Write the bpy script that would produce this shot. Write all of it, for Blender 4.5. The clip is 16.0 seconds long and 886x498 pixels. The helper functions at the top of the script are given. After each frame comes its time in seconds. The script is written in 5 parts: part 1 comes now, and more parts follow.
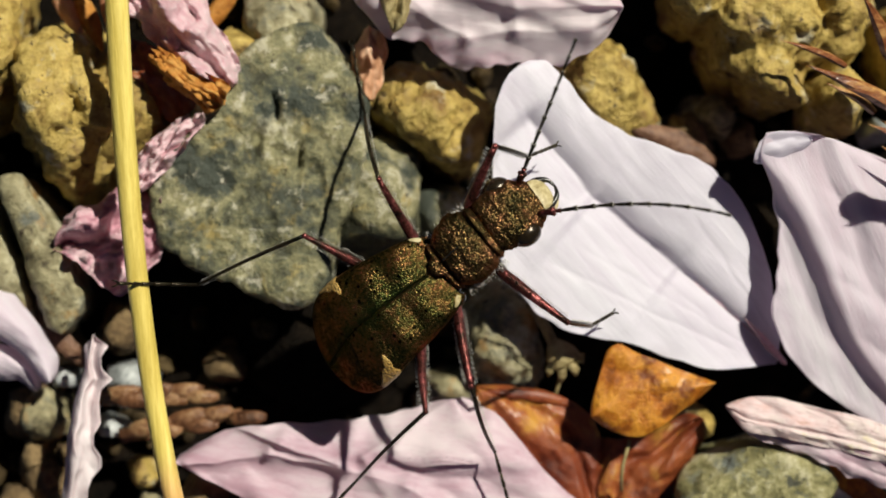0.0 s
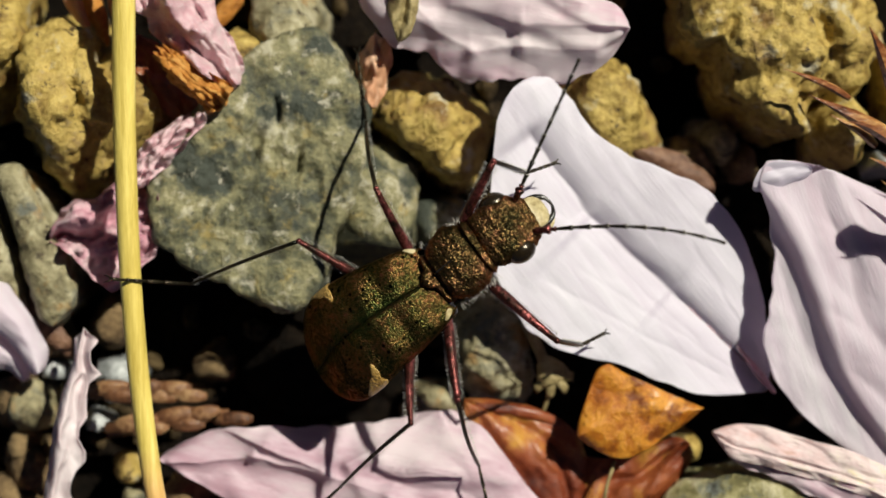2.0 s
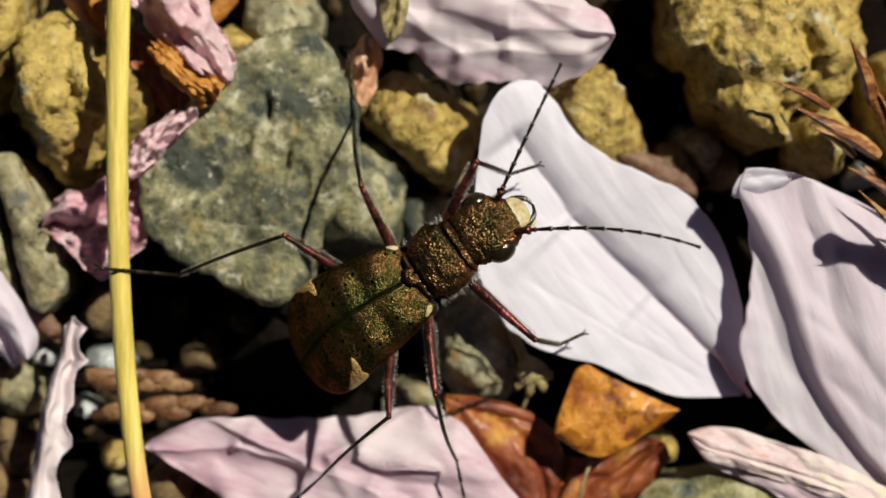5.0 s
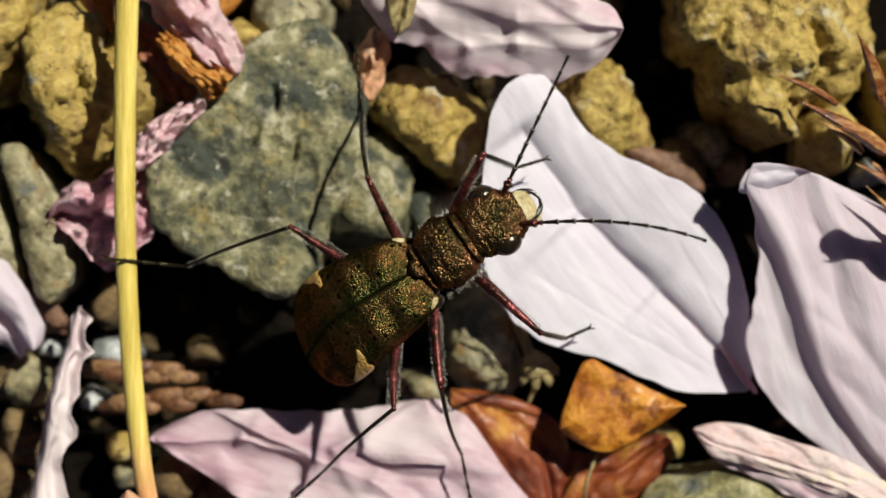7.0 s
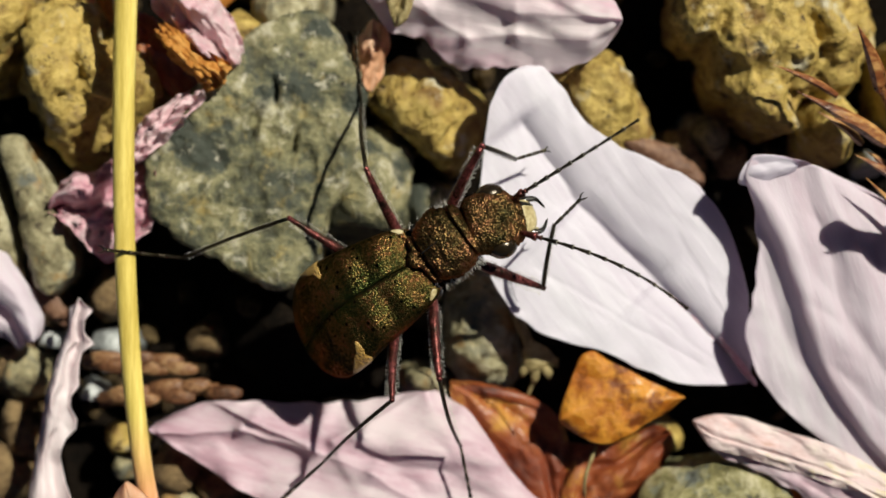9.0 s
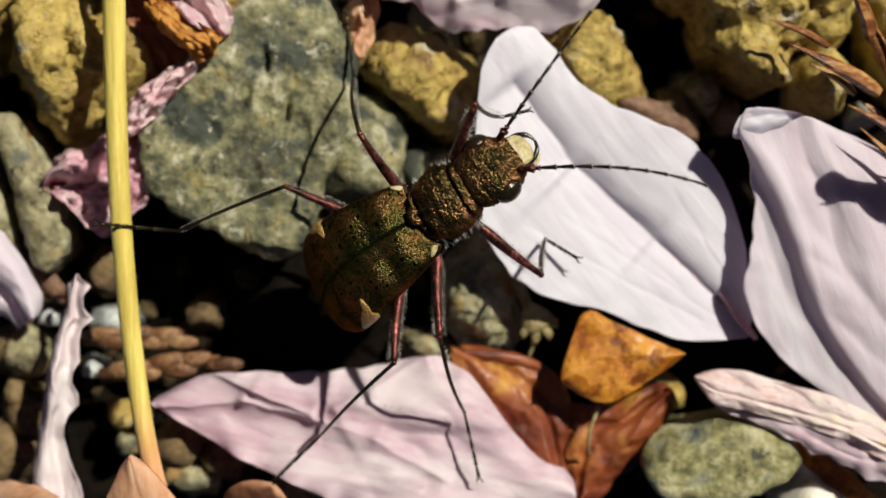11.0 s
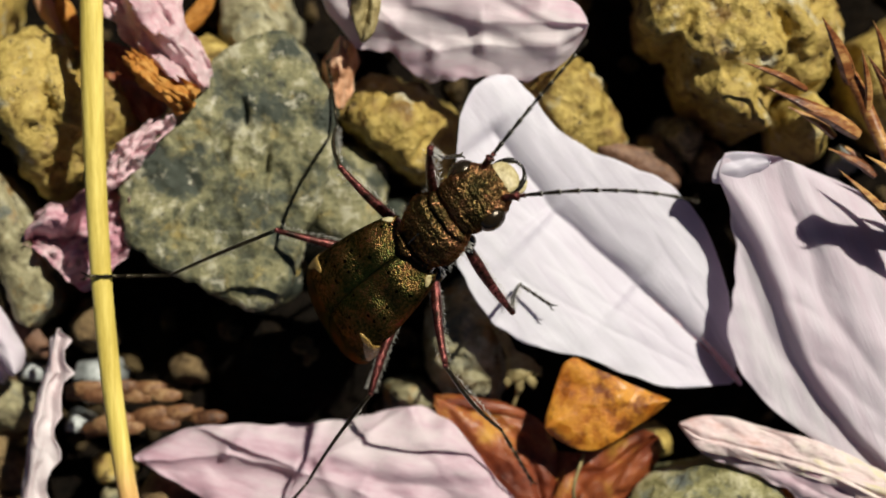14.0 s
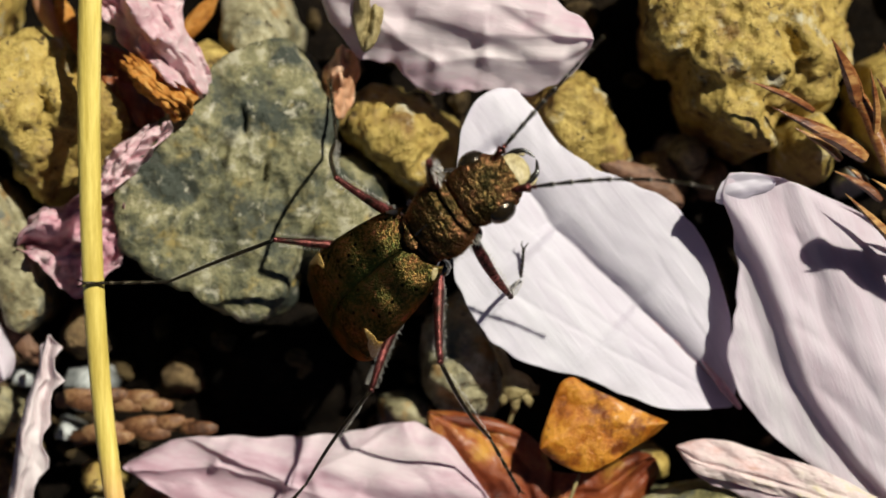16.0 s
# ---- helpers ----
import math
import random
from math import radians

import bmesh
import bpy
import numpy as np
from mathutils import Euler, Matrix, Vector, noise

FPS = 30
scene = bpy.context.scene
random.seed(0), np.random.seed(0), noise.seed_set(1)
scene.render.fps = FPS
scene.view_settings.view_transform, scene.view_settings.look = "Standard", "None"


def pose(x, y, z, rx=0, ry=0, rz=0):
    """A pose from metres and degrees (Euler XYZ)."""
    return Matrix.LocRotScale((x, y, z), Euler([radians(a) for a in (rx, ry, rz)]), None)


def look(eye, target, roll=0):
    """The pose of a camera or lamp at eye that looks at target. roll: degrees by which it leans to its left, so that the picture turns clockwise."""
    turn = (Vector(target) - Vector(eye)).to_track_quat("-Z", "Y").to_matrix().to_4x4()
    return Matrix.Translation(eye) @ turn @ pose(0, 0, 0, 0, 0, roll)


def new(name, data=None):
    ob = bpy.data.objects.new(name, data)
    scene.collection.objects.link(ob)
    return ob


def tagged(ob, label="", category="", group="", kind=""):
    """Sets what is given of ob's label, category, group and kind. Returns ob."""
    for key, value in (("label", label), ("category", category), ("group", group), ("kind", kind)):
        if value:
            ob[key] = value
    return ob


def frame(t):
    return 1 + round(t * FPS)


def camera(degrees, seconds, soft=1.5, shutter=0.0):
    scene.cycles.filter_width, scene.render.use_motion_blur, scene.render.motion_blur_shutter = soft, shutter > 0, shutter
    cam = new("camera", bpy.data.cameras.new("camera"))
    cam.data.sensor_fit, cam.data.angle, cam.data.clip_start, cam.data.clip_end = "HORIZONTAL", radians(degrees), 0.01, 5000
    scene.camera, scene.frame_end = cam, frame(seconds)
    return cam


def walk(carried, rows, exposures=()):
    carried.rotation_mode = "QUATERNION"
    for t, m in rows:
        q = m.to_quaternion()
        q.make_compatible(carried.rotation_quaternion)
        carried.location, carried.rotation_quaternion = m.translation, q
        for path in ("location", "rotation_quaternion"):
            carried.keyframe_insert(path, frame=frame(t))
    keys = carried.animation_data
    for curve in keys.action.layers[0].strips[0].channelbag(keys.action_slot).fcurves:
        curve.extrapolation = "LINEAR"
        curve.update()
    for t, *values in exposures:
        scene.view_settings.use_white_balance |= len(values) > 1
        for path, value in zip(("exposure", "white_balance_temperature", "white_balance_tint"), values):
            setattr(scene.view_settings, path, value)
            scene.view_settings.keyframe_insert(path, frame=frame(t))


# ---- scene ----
# The world is in metres; shapes are drawn in millimetres and scaled by MM.
MM = 0.001
cam = camera(26, 16.0, soft=1.7)
cam.data.dof.use_dof = True
cam.data.dof.focus_distance = 0.0855  # on the beetle's back
cam.data.dof.aperture_fstop = 36
PATH = [
    (0.0, pose(-0.00257, 0.00048, 0.09709, -0.291, -1.202, -4.735)),
    (0.5, pose(-0.00282, 0.00114, 0.09709, -0.757, -1.273, -3.916)),
    (1.0, pose(-0.00265, 0.00112, 0.09705, -0.682, -1.243, -3.069)),
    (1.5, pose(-0.00253, 0.00120, 0.09707, -0.594, -1.256, -2.358)),
    (2.0, pose(-0.00181, 0.00109, 0.09703, -0.410, -0.877, -1.836)),
    (2.5, pose(-0.00146, 0.00092, 0.09705, -0.233, -0.695, -1.435)),
    (3.0, pose(-0.00098, 0.00074, 0.09822, -0.188, -0.626, -1.195)),
    (3.5, pose(-0.00066, 0.00061, 0.09869, -0.159, -0.576, -0.934)),
    (4.0, pose(-0.00047, 0.00078, 0.09870, -0.283, -0.532, -0.737)),
    (6.5, pose(-0.00014, 0.00055, 0.09865, -0.287, -0.084, -0.070)),
    (7.0, pose(-0.00000, 0.00000, 0.09869, -0.004, 0.005, 0.000)),
    (7.5, pose(0.00024, -0.00008, 0.09868, -0.010, 0.148, 0.029)),
    (8.0, pose(0.00034, 0.00015, 0.09866, -0.200, 0.215, 0.025)),
    (8.5, pose(0.00022, 0.00002, 0.09866, -0.172, 0.143, 0.023)),
    (9.0, pose(0.00045, -0.00013, 0.09860, -0.173, 0.264, 0.024)),
    (9.2, pose(0.00043, -0.00029, 0.09859, -0.230, 0.237, -0.239)),
    (11.3, pose(0.00028, -0.00131, 0.09859, -0.592, 0.060, -1.919)),
    (11.5, pose(0.00027, -0.00136, 0.09859, -0.610, 0.051, -2.000)),
    (12.0, pose(0.00076, -0.00153, 0.09851, -0.453, 0.304, -2.403)),
    (12.5, pose(0.00131, -0.00165, 0.09839, 0.136, 0.553, -2.503)),
    (13.0, pose(0.00164, -0.00202, 0.09846, 0.836, 0.644, -2.532)),
    (13.5, pose(0.00192, -0.00207, 0.09840, 1.184, 0.682, -2.561)),
    (14.0, pose(0.00218, -0.00172, 0.09835, 1.161, 0.708, -2.606)),
    (14.5, pose(0.00211, -0.00144, 0.09846, 1.115, 0.577, -2.566)),
    (15.0, pose(0.00241, -0.00125, 0.09798, 1.067, 0.793, -2.411)),
    (15.5, pose(0.00249, -0.00106, 0.09761, 1.025, 0.845, -2.069)),
    (16.0, pose(0.00262, -0.00105, 0.09701, 1.198, 0.900, -1.255)),
]
walk(cam, PATH)

# ---- daylight ----
SUN_AZ, SUN_EL = 43.0, 50.0  # degrees from +X towards +Y; above the ground
world = bpy.data.worlds.new("sky")
scene.world = world
world.use_nodes = True
sky = world.node_tree.nodes.new("ShaderNodeTexSky")
sky.sky_type, sky.sun_disc = "NISHITA", False
sky.altitude, sky.air_density, sky.dust_density = 4000, 0.22, 0.1  # clear dry air, deep sky
sky.sun_elevation, sky.sun_rotation = radians(SUN_EL), radians(90 - SUN_AZ)
back = world.node_tree.nodes["Background"]
back.inputs["Strength"].default_value = 0.05
world.node_tree.links.new(sky.outputs["Color"], back.inputs["Color"])
sun_data = bpy.data.lights.new("sun", "SUN")
sun_data.energy, sun_data.angle, sun_data.color = 5.0, radians(0.7), (1.0, 0.96, 0.815)
sun = new("sun", sun_data)
toward_sun = Vector((math.cos(radians(SUN_EL)) * math.cos(radians(SUN_AZ)), math.cos(radians(SUN_EL)) * math.sin(radians(SUN_AZ)), math.sin(radians(SUN_EL))))
sun.matrix_basis = look(toward_sun * 0.6, (0, 0, 0))
scene.view_settings.exposure = 0.065


# ---- materials ----
def surface(name, ramp, big=0.4, fine=4.0, stretch=(1, 1, 1), rough=0.8, bump=0.06, grain=0.5, metallic=0.0, specular=0.4,
            translucent=0.0, glow_through=(1, 1, 1), random=0.2, cells=0.0, coat=0.0, streak=0.0, contrast=2.0, rim=(1, 1, 1), pits=0.0, patches=(), fade=None, drift=40.0, seam=None):
    """A surface with two scales of noise; ramp: positions and base colours; big, fine: features per millimetre; bump in millimetres."""
    m = bpy.data.materials.new(name)
    m.use_nodes = True
    nodes, links = m.node_tree.nodes, m.node_tree.links
    bsdf = nodes["Principled BSDF"]
    coords = nodes.new("ShaderNodeTexCoord")
    mapping = nodes.new("ShaderNodeMapping")
    mapping.inputs["Scale"].default_value = [1000 * s for s in stretch]
    links.new(coords.outputs["Object"], mapping.inputs["Vector"])
    info = nodes.new("ShaderNodeObjectInfo")
    shift = nodes.new("ShaderNodeVectorMath")
    shift.operation = "MULTIPLY_ADD"
    shift.inputs[1].default_value = (1, 1, 1)
    spread = nodes.new("ShaderNodeVectorMath")
    spread.operation = "SCALE"
    spread.inputs["Scale"].default_value = drift  # each object has its own stretch of the noise
    whole = nodes.new("ShaderNodeCombineXYZ")
    for k in range(3):
        links.new(info.outputs["Random"], whole.inputs[k])
    links.new(whole.outputs[0], spread.inputs[0])
    links.new(mapping.outputs["Vector"], shift.inputs[0])
    links.new(spread.outputs["Vector"], shift.inputs[2])

    def tex(scale, detail, roughness=0.6):
        n = nodes.new("ShaderNodeTexNoise")
        n.inputs["Scale"].default_value, n.inputs["Detail"].default_value, n.inputs["Roughness"].default_value = scale, detail, roughness
        links.new(shift.outputs["Vector"], n.inputs["Vector"])
        return n.outputs["Fac"]

    def maths(op, a, b):
        n = nodes.new("ShaderNodeMath")
        n.operation = op
        for k, v in enumerate((a, b)):
            if isinstance(v, (int, float)):
                n.inputs[k].default_value = v
            else:
                links.new(v, n.inputs[k])
        return n.outputs[0]

    large, small = tex(big, 4), tex(fine, 5, 0.7)
    mix = maths("ADD", maths("MULTIPLY", large, 1 - grain), maths("MULTIPLY", small, grain))
    mix = maths("ADD", maths("MULTIPLY", maths("SUBTRACT", mix, 0.5), contrast), 0.5)
    if random:
        mix = maths("ADD", mix, maths("MULTIPLY", maths("SUBTRACT", info.outputs["Random"], 0.5), random))
    cr = nodes.new("ShaderNodeValToRGB")
    el = cr.color_ramp.elements
    while len(el) < len(ramp):
        el.new(0.5)
    for e, (p, c) in zip(el, ramp):
        e.position, e.color = p, (*c, 1)
    links.new(mix, cr.inputs["Fac"])
    paint = cr.outputs["Color"]
    for colour, scale, threshold, soft in patches:  # stains with a shape of their own
        edge = nodes.new("ShaderNodeMapRange")
        edge.inputs["From Min"].default_value, edge.inputs["From Max"].default_value = threshold, threshold + soft
        links.new(tex(scale, 5, 0.65), edge.inputs["Value"])
        over = nodes.new("ShaderNodeMix")
        over.data_type = "RGBA"
        links.new(edge.outputs["Result"], over.inputs["Factor"])
        links.new(paint, over.inputs["A"])
        over.inputs["B"].default_value = (*colour, 1)
        paint = over.outputs["Result"]
    if fade:  # another colour along y, in millimetres
        apart = nodes.new("ShaderNodeSeparateXYZ")
        links.new(mapping.outputs["Vector"], apart.inputs[0])
        along = nodes.new("ShaderNodeMapRange")
        along.inputs["From Min"].default_value, along.inputs["From Max"].default_value = fade[1] * stretch[1], fade[2] * stretch[1]
        links.new(apart.outputs["Y"], along.inputs["Value"])
        turned = nodes.new("ShaderNodeMix")
        turned.data_type, turned.blend_type = "RGBA", "MULTIPLY"
        links.new(along.outputs["Result"], turned.inputs["Factor"])
        links.new(paint, turned.inputs["A"])
        turned.inputs["B"].default_value = (*fade[0], 1)
        paint = turned.outputs["Result"]
    if seam:  # another colour near the plane y = 0, out to a distance in millimetres
        apart = nodes.new("ShaderNodeSeparateXYZ")
        links.new(mapping.outputs["Vector"], apart.inputs[0])
        near = nodes.new("ShaderNodeMapRange")
        near.inputs["From Min"].default_value, near.inputs["From Max"].default_value = seam[1], 0.0
        links.new(maths("ADD", maths("ABSOLUTE", apart.outputs["Y"], 0), maths("MULTIPLY", maths("SUBTRACT", small, 0.5), 1.2)), near.inputs["Value"])
        tinted = nodes.new("ShaderNodeMix")
        tinted.data_type = "RGBA"
        links.new(maths("MULTIPLY", near.outputs["Result"], 0.75), tinted.inputs["Factor"])
        links.new(paint, tinted.inputs["A"])
        tinted.inputs["B"].default_value = (*seam[0], 1)
        paint = tinted.outputs["Result"]
    if pits:
        dot = nodes.new("ShaderNodeTexVoronoi")
        dot.inputs["Scale"].default_value = pits
        links.new(shift.outputs["Vector"], dot.inputs["Vector"])
        ring = nodes.new("ShaderNodeMapRange")
        ring.inputs["From Min"].default_value, ring.inputs["From Max"].default_value = 0.12, 0.21
        ring.inputs["To Min"].default_value, ring.inputs["To Max"].default_value = 0.03, 1.0
        links.new(dot.outputs["Distance"], ring.inputs["Value"])
        dark = nodes.new("ShaderNodeVectorMath")
        dark.operation = "SCALE"
        links.new(paint, dark.inputs[0])
        links.new(ring.outputs["Result"], dark.inputs["Scale"])
        paint = dark.outputs["Vector"]
    links.new(paint, bsdf.inputs["Base Color"])
    height = maths("ADD", small, maths("MULTIPLY", large, 0.8))
    if cells:
        vor = nodes.new("ShaderNodeTexVoronoi")
        vor.inputs["Scale"].default_value = cells
        links.new(shift.outputs["Vector"], vor.inputs["Vector"])
        height = maths("SUBTRACT", maths("MULTIPLY", height, 0.12), vor.outputs["Distance"])
    if streak:
        height = maths("ADD", height, maths("MULTIPLY", tex(streak, 2), 1.0))
    b = nodes.new("ShaderNodeBump")
    b.inputs["Distance"].default_value, b.inputs["Strength"].default_value = bump * MM, 1.0
    links.new(height, b.inputs["Height"])
    links.new(b.outputs["Normal"], bsdf.inputs["Normal"])
    rr = nodes.new("ShaderNodeMapRange")
    rr.inputs["To Min"].default_value, rr.inputs["To Max"].default_value = max(rough - 0.12, 0.05), min(rough + 0.12, 1)
    links.new(small, rr.inputs["Value"])
    links.new(rr.outputs["Result"], bsdf.inputs["Roughness"])
    bsdf.inputs["Metallic"].default_value = metallic
    bsdf.inputs["Specular IOR Level"].default_value = specular
    bsdf.inputs["Specular Tint"].default_value = (*rim, 1)
    bsdf.inputs["Coat Weight"].default_value = coat
    bsdf.inputs["Coat Roughness"].default_value = 0.25
    if translucent:
        tr = nodes.new("ShaderNodeBsdfTranslucent")
        tint = nodes.new("ShaderNodeMix")
        tint.data_type, tint.blend_type = "RGBA", "MULTIPLY"
        tint.inputs["Factor"].default_value = 1.0
        links.new(cr.outputs["Color"], tint.inputs["A"])
        tint.inputs["B"].default_value = (*glow_through, 1)
        links.new(tint.outputs["Result"], tr.inputs["Color"])
        links.new(b.outputs["Normal"], tr.inputs["Normal"])
        both = nodes.new("ShaderNodeMixShader")
        both.inputs["Fac"].default_value = translucent
        links.new(bsdf.outputs[0], both.inputs[1])
        links.new(tr.outputs[0], both.inputs[2])
        links.new(both.outputs[0], nodes["Material Output"].inputs["Surface"])
    return m


GREY_STONE = surface("grey_stone", [(0.05, (0.055, 0.057, 0.036)), (0.28, (0.12, 0.118, 0.066)), (0.5, (0.2, 0.188, 0.1)), (0.72, (0.27, 0.246, 0.13)), (0.95, (0.44, 0.41, 0.29))],
                     big=0.35, fine=1.7, rough=0.6, bump=0.27, grain=0.4, random=0.0, contrast=5.2,
                     patches=(((0.38, 0.29, 0.1), 0.6, 0.56, 0.14), ((0.05, 0.058, 0.044), 0.32, 0.49, 0.1), ((0.5, 0.47, 0.37), 1.1, 0.6, 0.1), ((0.04, 0.036, 0.025), 1.3, 0.62, 0.06)))
OCHRE_STONE = surface("ochre_stone", [(0.03, (0.11, 0.063, 0.015)), (0.24, (0.28, 0.185, 0.045)), (0.5, (0.45, 0.325, 0.088)), (0.74, (0.58, 0.435, 0.135)), (0.95, (0.68, 0.57, 0.3))],
                      big=0.4, fine=1.6, rough=0.58, bump=0.24, grain=0.48, random=0.14, contrast=2.6,
                      patches=(((0.2, 0.11, 0.028), 0.4, 0.52, 0.14), ((0.5, 0.46, 0.33), 0.55, 0.58, 0.12), ((0.075, 0.045, 0.015), 1.2, 0.6, 0.06)))
OLIVE_STONE = surface("olive_grey_stone", [(0.1, (0.1, 0.095, 0.04)), (0.35, (0.22, 0.2, 0.085)), (0.62, (0.34, 0.31, 0.15)), (0.9, (0.5, 0.46, 0.3))], big=0.4, fine=1.8, rough=0.6, bump=0.32, grain=0.45, random=0, contrast=4.2,
                      patches=(((0.17, 0.19, 0.17), 0.5, 0.53, 0.12), ((0.07, 0.07, 0.05), 1.1, 0.6, 0.08)))
TAN_STONE = surface("grey_tan_stone", [(0.05, (0.08, 0.065, 0.035)), (0.3, (0.19, 0.165, 0.09)), (0.55, (0.32, 0.285, 0.165)), (0.85, (0.5, 0.46, 0.31))], big=0.4, fine=1.7, rough=0.6, bump=0.24, grain=0.45, random=0.2, contrast=3.2,
                    patches=(((0.36, 0.2, 0.06), 0.45, 0.55, 0.12), ((0.13, 0.135, 0.11), 0.5, 0.54, 0.12), ((0.06, 0.045, 0.025), 1.3, 0.6, 0.06)))
BROWN_STONE = surface("brown_stone", [(0.2, (0.06, 0.035, 0.018)), (0.5, (0.2, 0.13, 0.06)), (0.8, (0.36, 0.25, 0.12))], big=0.5, fine=3.0, rough=0.8, bump=0.3)
WHITE_STONE = surface("white_stone", [(0.1, (0.4, 0.28, 0.12)), (0.35, (0.68, 0.58, 0.42)), (0.6, (0.82, 0.76, 0.68))], big=0.35, fine=2.0, rough=0.5, bump=0.1, random=0, contrast=2.6)
PALE_CHIP = surface("pale_chip", [(0.3, (0.2, 0.22, 0.22)), (0.7, (0.5, 0.52, 0.52))], rough=0.35, bump=0.05, specular=0.6)
# soil: the deep shade between stones is put into its near-black colour
SOIL = surface("shade_dark_soil", [(0.3, (0.004, 0.003, 0.002)), (0.55, (0.009, 0.006, 0.004)), (0.8, (0.022, 0.015, 0.008))], big=0.4, fine=2.5, rough=0.95, bump=0.5, random=0, specular=0.1)
GRIT = surface("dark_grit", [(0.25, (0.02, 0.013, 0.007)), (0.5, (0.06, 0.04, 0.018)), (0.9, (0.14, 0.1, 0.045))], big=0.35, fine=2.2, rough=0.9, bump=0.2, random=0, specular=0.2)
PETAL = surface("pale_petal", [(0.22, (0.78, 0.66, 0.75)), (0.5, (0.84, 0.77, 0.85)), (0.75, (0.88, 0.85, 0.9))], big=0.4, fine=2.0, stretch=(0.09, 1, 1), contrast=1.9, rough=0.5, bump=0.05,
                grain=0.35, specular=0.35, translucent=0.44, glow_through=(1, 0.92, 0.96), random=0.15)
WHITE_PETAL = surface("white_petal", [(0.2, (0.73, 0.67, 0.78)), (0.5, (0.8, 0.77, 0.86)), (0.75, (0.84, 0.83, 0.9))], big=0.3, fine=1.9, stretch=(0.08, 1, 1), contrast=1.6, rough=0.5, bump=0.04,
                      grain=0.35, specular=0.35, translucent=0.34, glow_through=(1, 0.92, 0.97), random=0.0)
TORN_PETAL = surface("torn_petal", [(0.15, (0.66, 0.47, 0.5)), (0.4, (0.8, 0.69, 0.72)), (0.7, (0.88, 0.82, 0.84))], big=0.5, fine=2.4, stretch=(0.3, 1, 1), contrast=2.4, rough=0.5, bump=0.08,
                     grain=0.4, specular=0.35, translucent=0.28, glow_through=(1, 0.82, 0.86), random=0.0)
RUFFLED_PETAL = surface("ruffled_petal", [(0.22, (0.8, 0.66, 0.73)), (0.5, (0.86, 0.78, 0.82)), (0.75, (0.9, 0.86, 0.88))], big=0.4, fine=2.0, stretch=(0.2, 1, 1), contrast=1.5, rough=0.5, bump=0.03,
                        grain=0.35, specular=0.35, translucent=0.42, glow_through=(1, 0.82, 0.9), random=0.0, patches=(((0.8, 0.48, 0.62), 0.3, 0.53, 0.14),))
BLUSH_PETAL = surface("blushed_petal", [(0.15, (0.62, 0.41, 0.5)), (0.42, (0.75, 0.59, 0.67)), (0.75, (0.85, 0.76, 0.8))], big=0.35, fine=1.9, stretch=(0.25, 1, 1), rough=0.5, bump=0.05, contrast=3.0,
                      grain=0.3, specular=0.35, translucent=0.36, glow_through=(1, 0.8, 0.88), random=0.0)
FADED_PETAL = surface("faded_petal", [(0.05, (0.6, 0.36, 0.26)), (0.25, (0.78, 0.56, 0.55)), (0.5, (0.86, 0.7, 0.71)), (0.75, (0.88, 0.77, 0.74)), (0.95, (0.82, 0.73, 0.5))], big=0.5, fine=2.6, stretch=(0.4, 1, 1), contrast=3.2,
                      rough=0.55, bump=0.15, grain=0.35, translucent=0.25, glow_through=(1, 0.8, 0.75), random=0.0)
PINK_PETAL = surface("crumpled_pink_petal", [(0.1, (0.6, 0.28, 0.35)), (0.4, (0.8, 0.53, 0.59)), (0.7, (0.86, 0.7, 0.73)), (0.9, (0.9, 0.82, 0.82))], big=0.5, fine=2.0, rough=0.5, bump=0.15,
                     grain=0.4, translucent=0.3, glow_through=(1, 0.6, 0.7), random=0.1)
ROSE_PETAL = surface("dark_rose_petal", [(0.1, (0.42, 0.13, 0.2)), (0.45, (0.7, 0.38, 0.46)), (0.8, (0.86, 0.7, 0.73))], big=0.5, fine=2.0, rough=0.5, bump=0.15, grain=0.4,
                     translucent=0.25, glow_through=(1, 0.5, 0.6), random=0.1)
RUST_PETAL = surface("rust_petal", [(0.12, (0.28, 0.08, 0.012)), (0.45, (0.66, 0.28, 0.05)), (0.8, (0.84, 0.5, 0.15))], big=0.8, fine=3.0, rough=0.5, bump=0.2, grain=0.4,
                     translucent=0.25, glow_through=(1, 0.5, 0.25))
ORANGE_LEAF = surface("orange_leaf", [(0.15, (0.17, 0.036, 0.003)), (0.45, (0.5, 0.15, 0.009)), (0.8, (0.74, 0.33, 0.035))], big=0.5, fine=2.6, rough=0.38, bump=0.14, grain=0.4,
                      specular=0.5, translucent=0.2, glow_through=(1, 0.5, 0.2), coat=0.15, contrast=2.8, patches=(((0.2, 0.05, 0.006), 0.9, 0.54, 0.1),))
RED_LEAF = surface("red_brown_leaf", [(0.15, (0.08, 0.014, 0.006)), (0.45, (0.24, 0.05, 0.017)), (0.7, (0.38, 0.105, 0.032)), (0.92, (0.58, 0.26, 0.06))], big=0.3, fine=3.5, rough=0.34, bump=0.1, grain=0.25,
                   specular=0.5, translucent=0.2, glow_through=(1, 0.45, 0.2), coat=0.25, contrast=2.4, patches=(((0.09, 0.018, 0.008), 0.35, 0.56, 0.12), ((0.66, 0.34, 0.06), 0.3, 0.6, 0.1)))
SCRAP = surface("dark_leaf_scrap", [(0.2, (0.06, 0.03, 0.018)), (0.5, (0.15, 0.075, 0.045)), (0.85, (0.27, 0.16, 0.1))], big=0.5, fine=2.0, rough=0.55, bump=0.1)
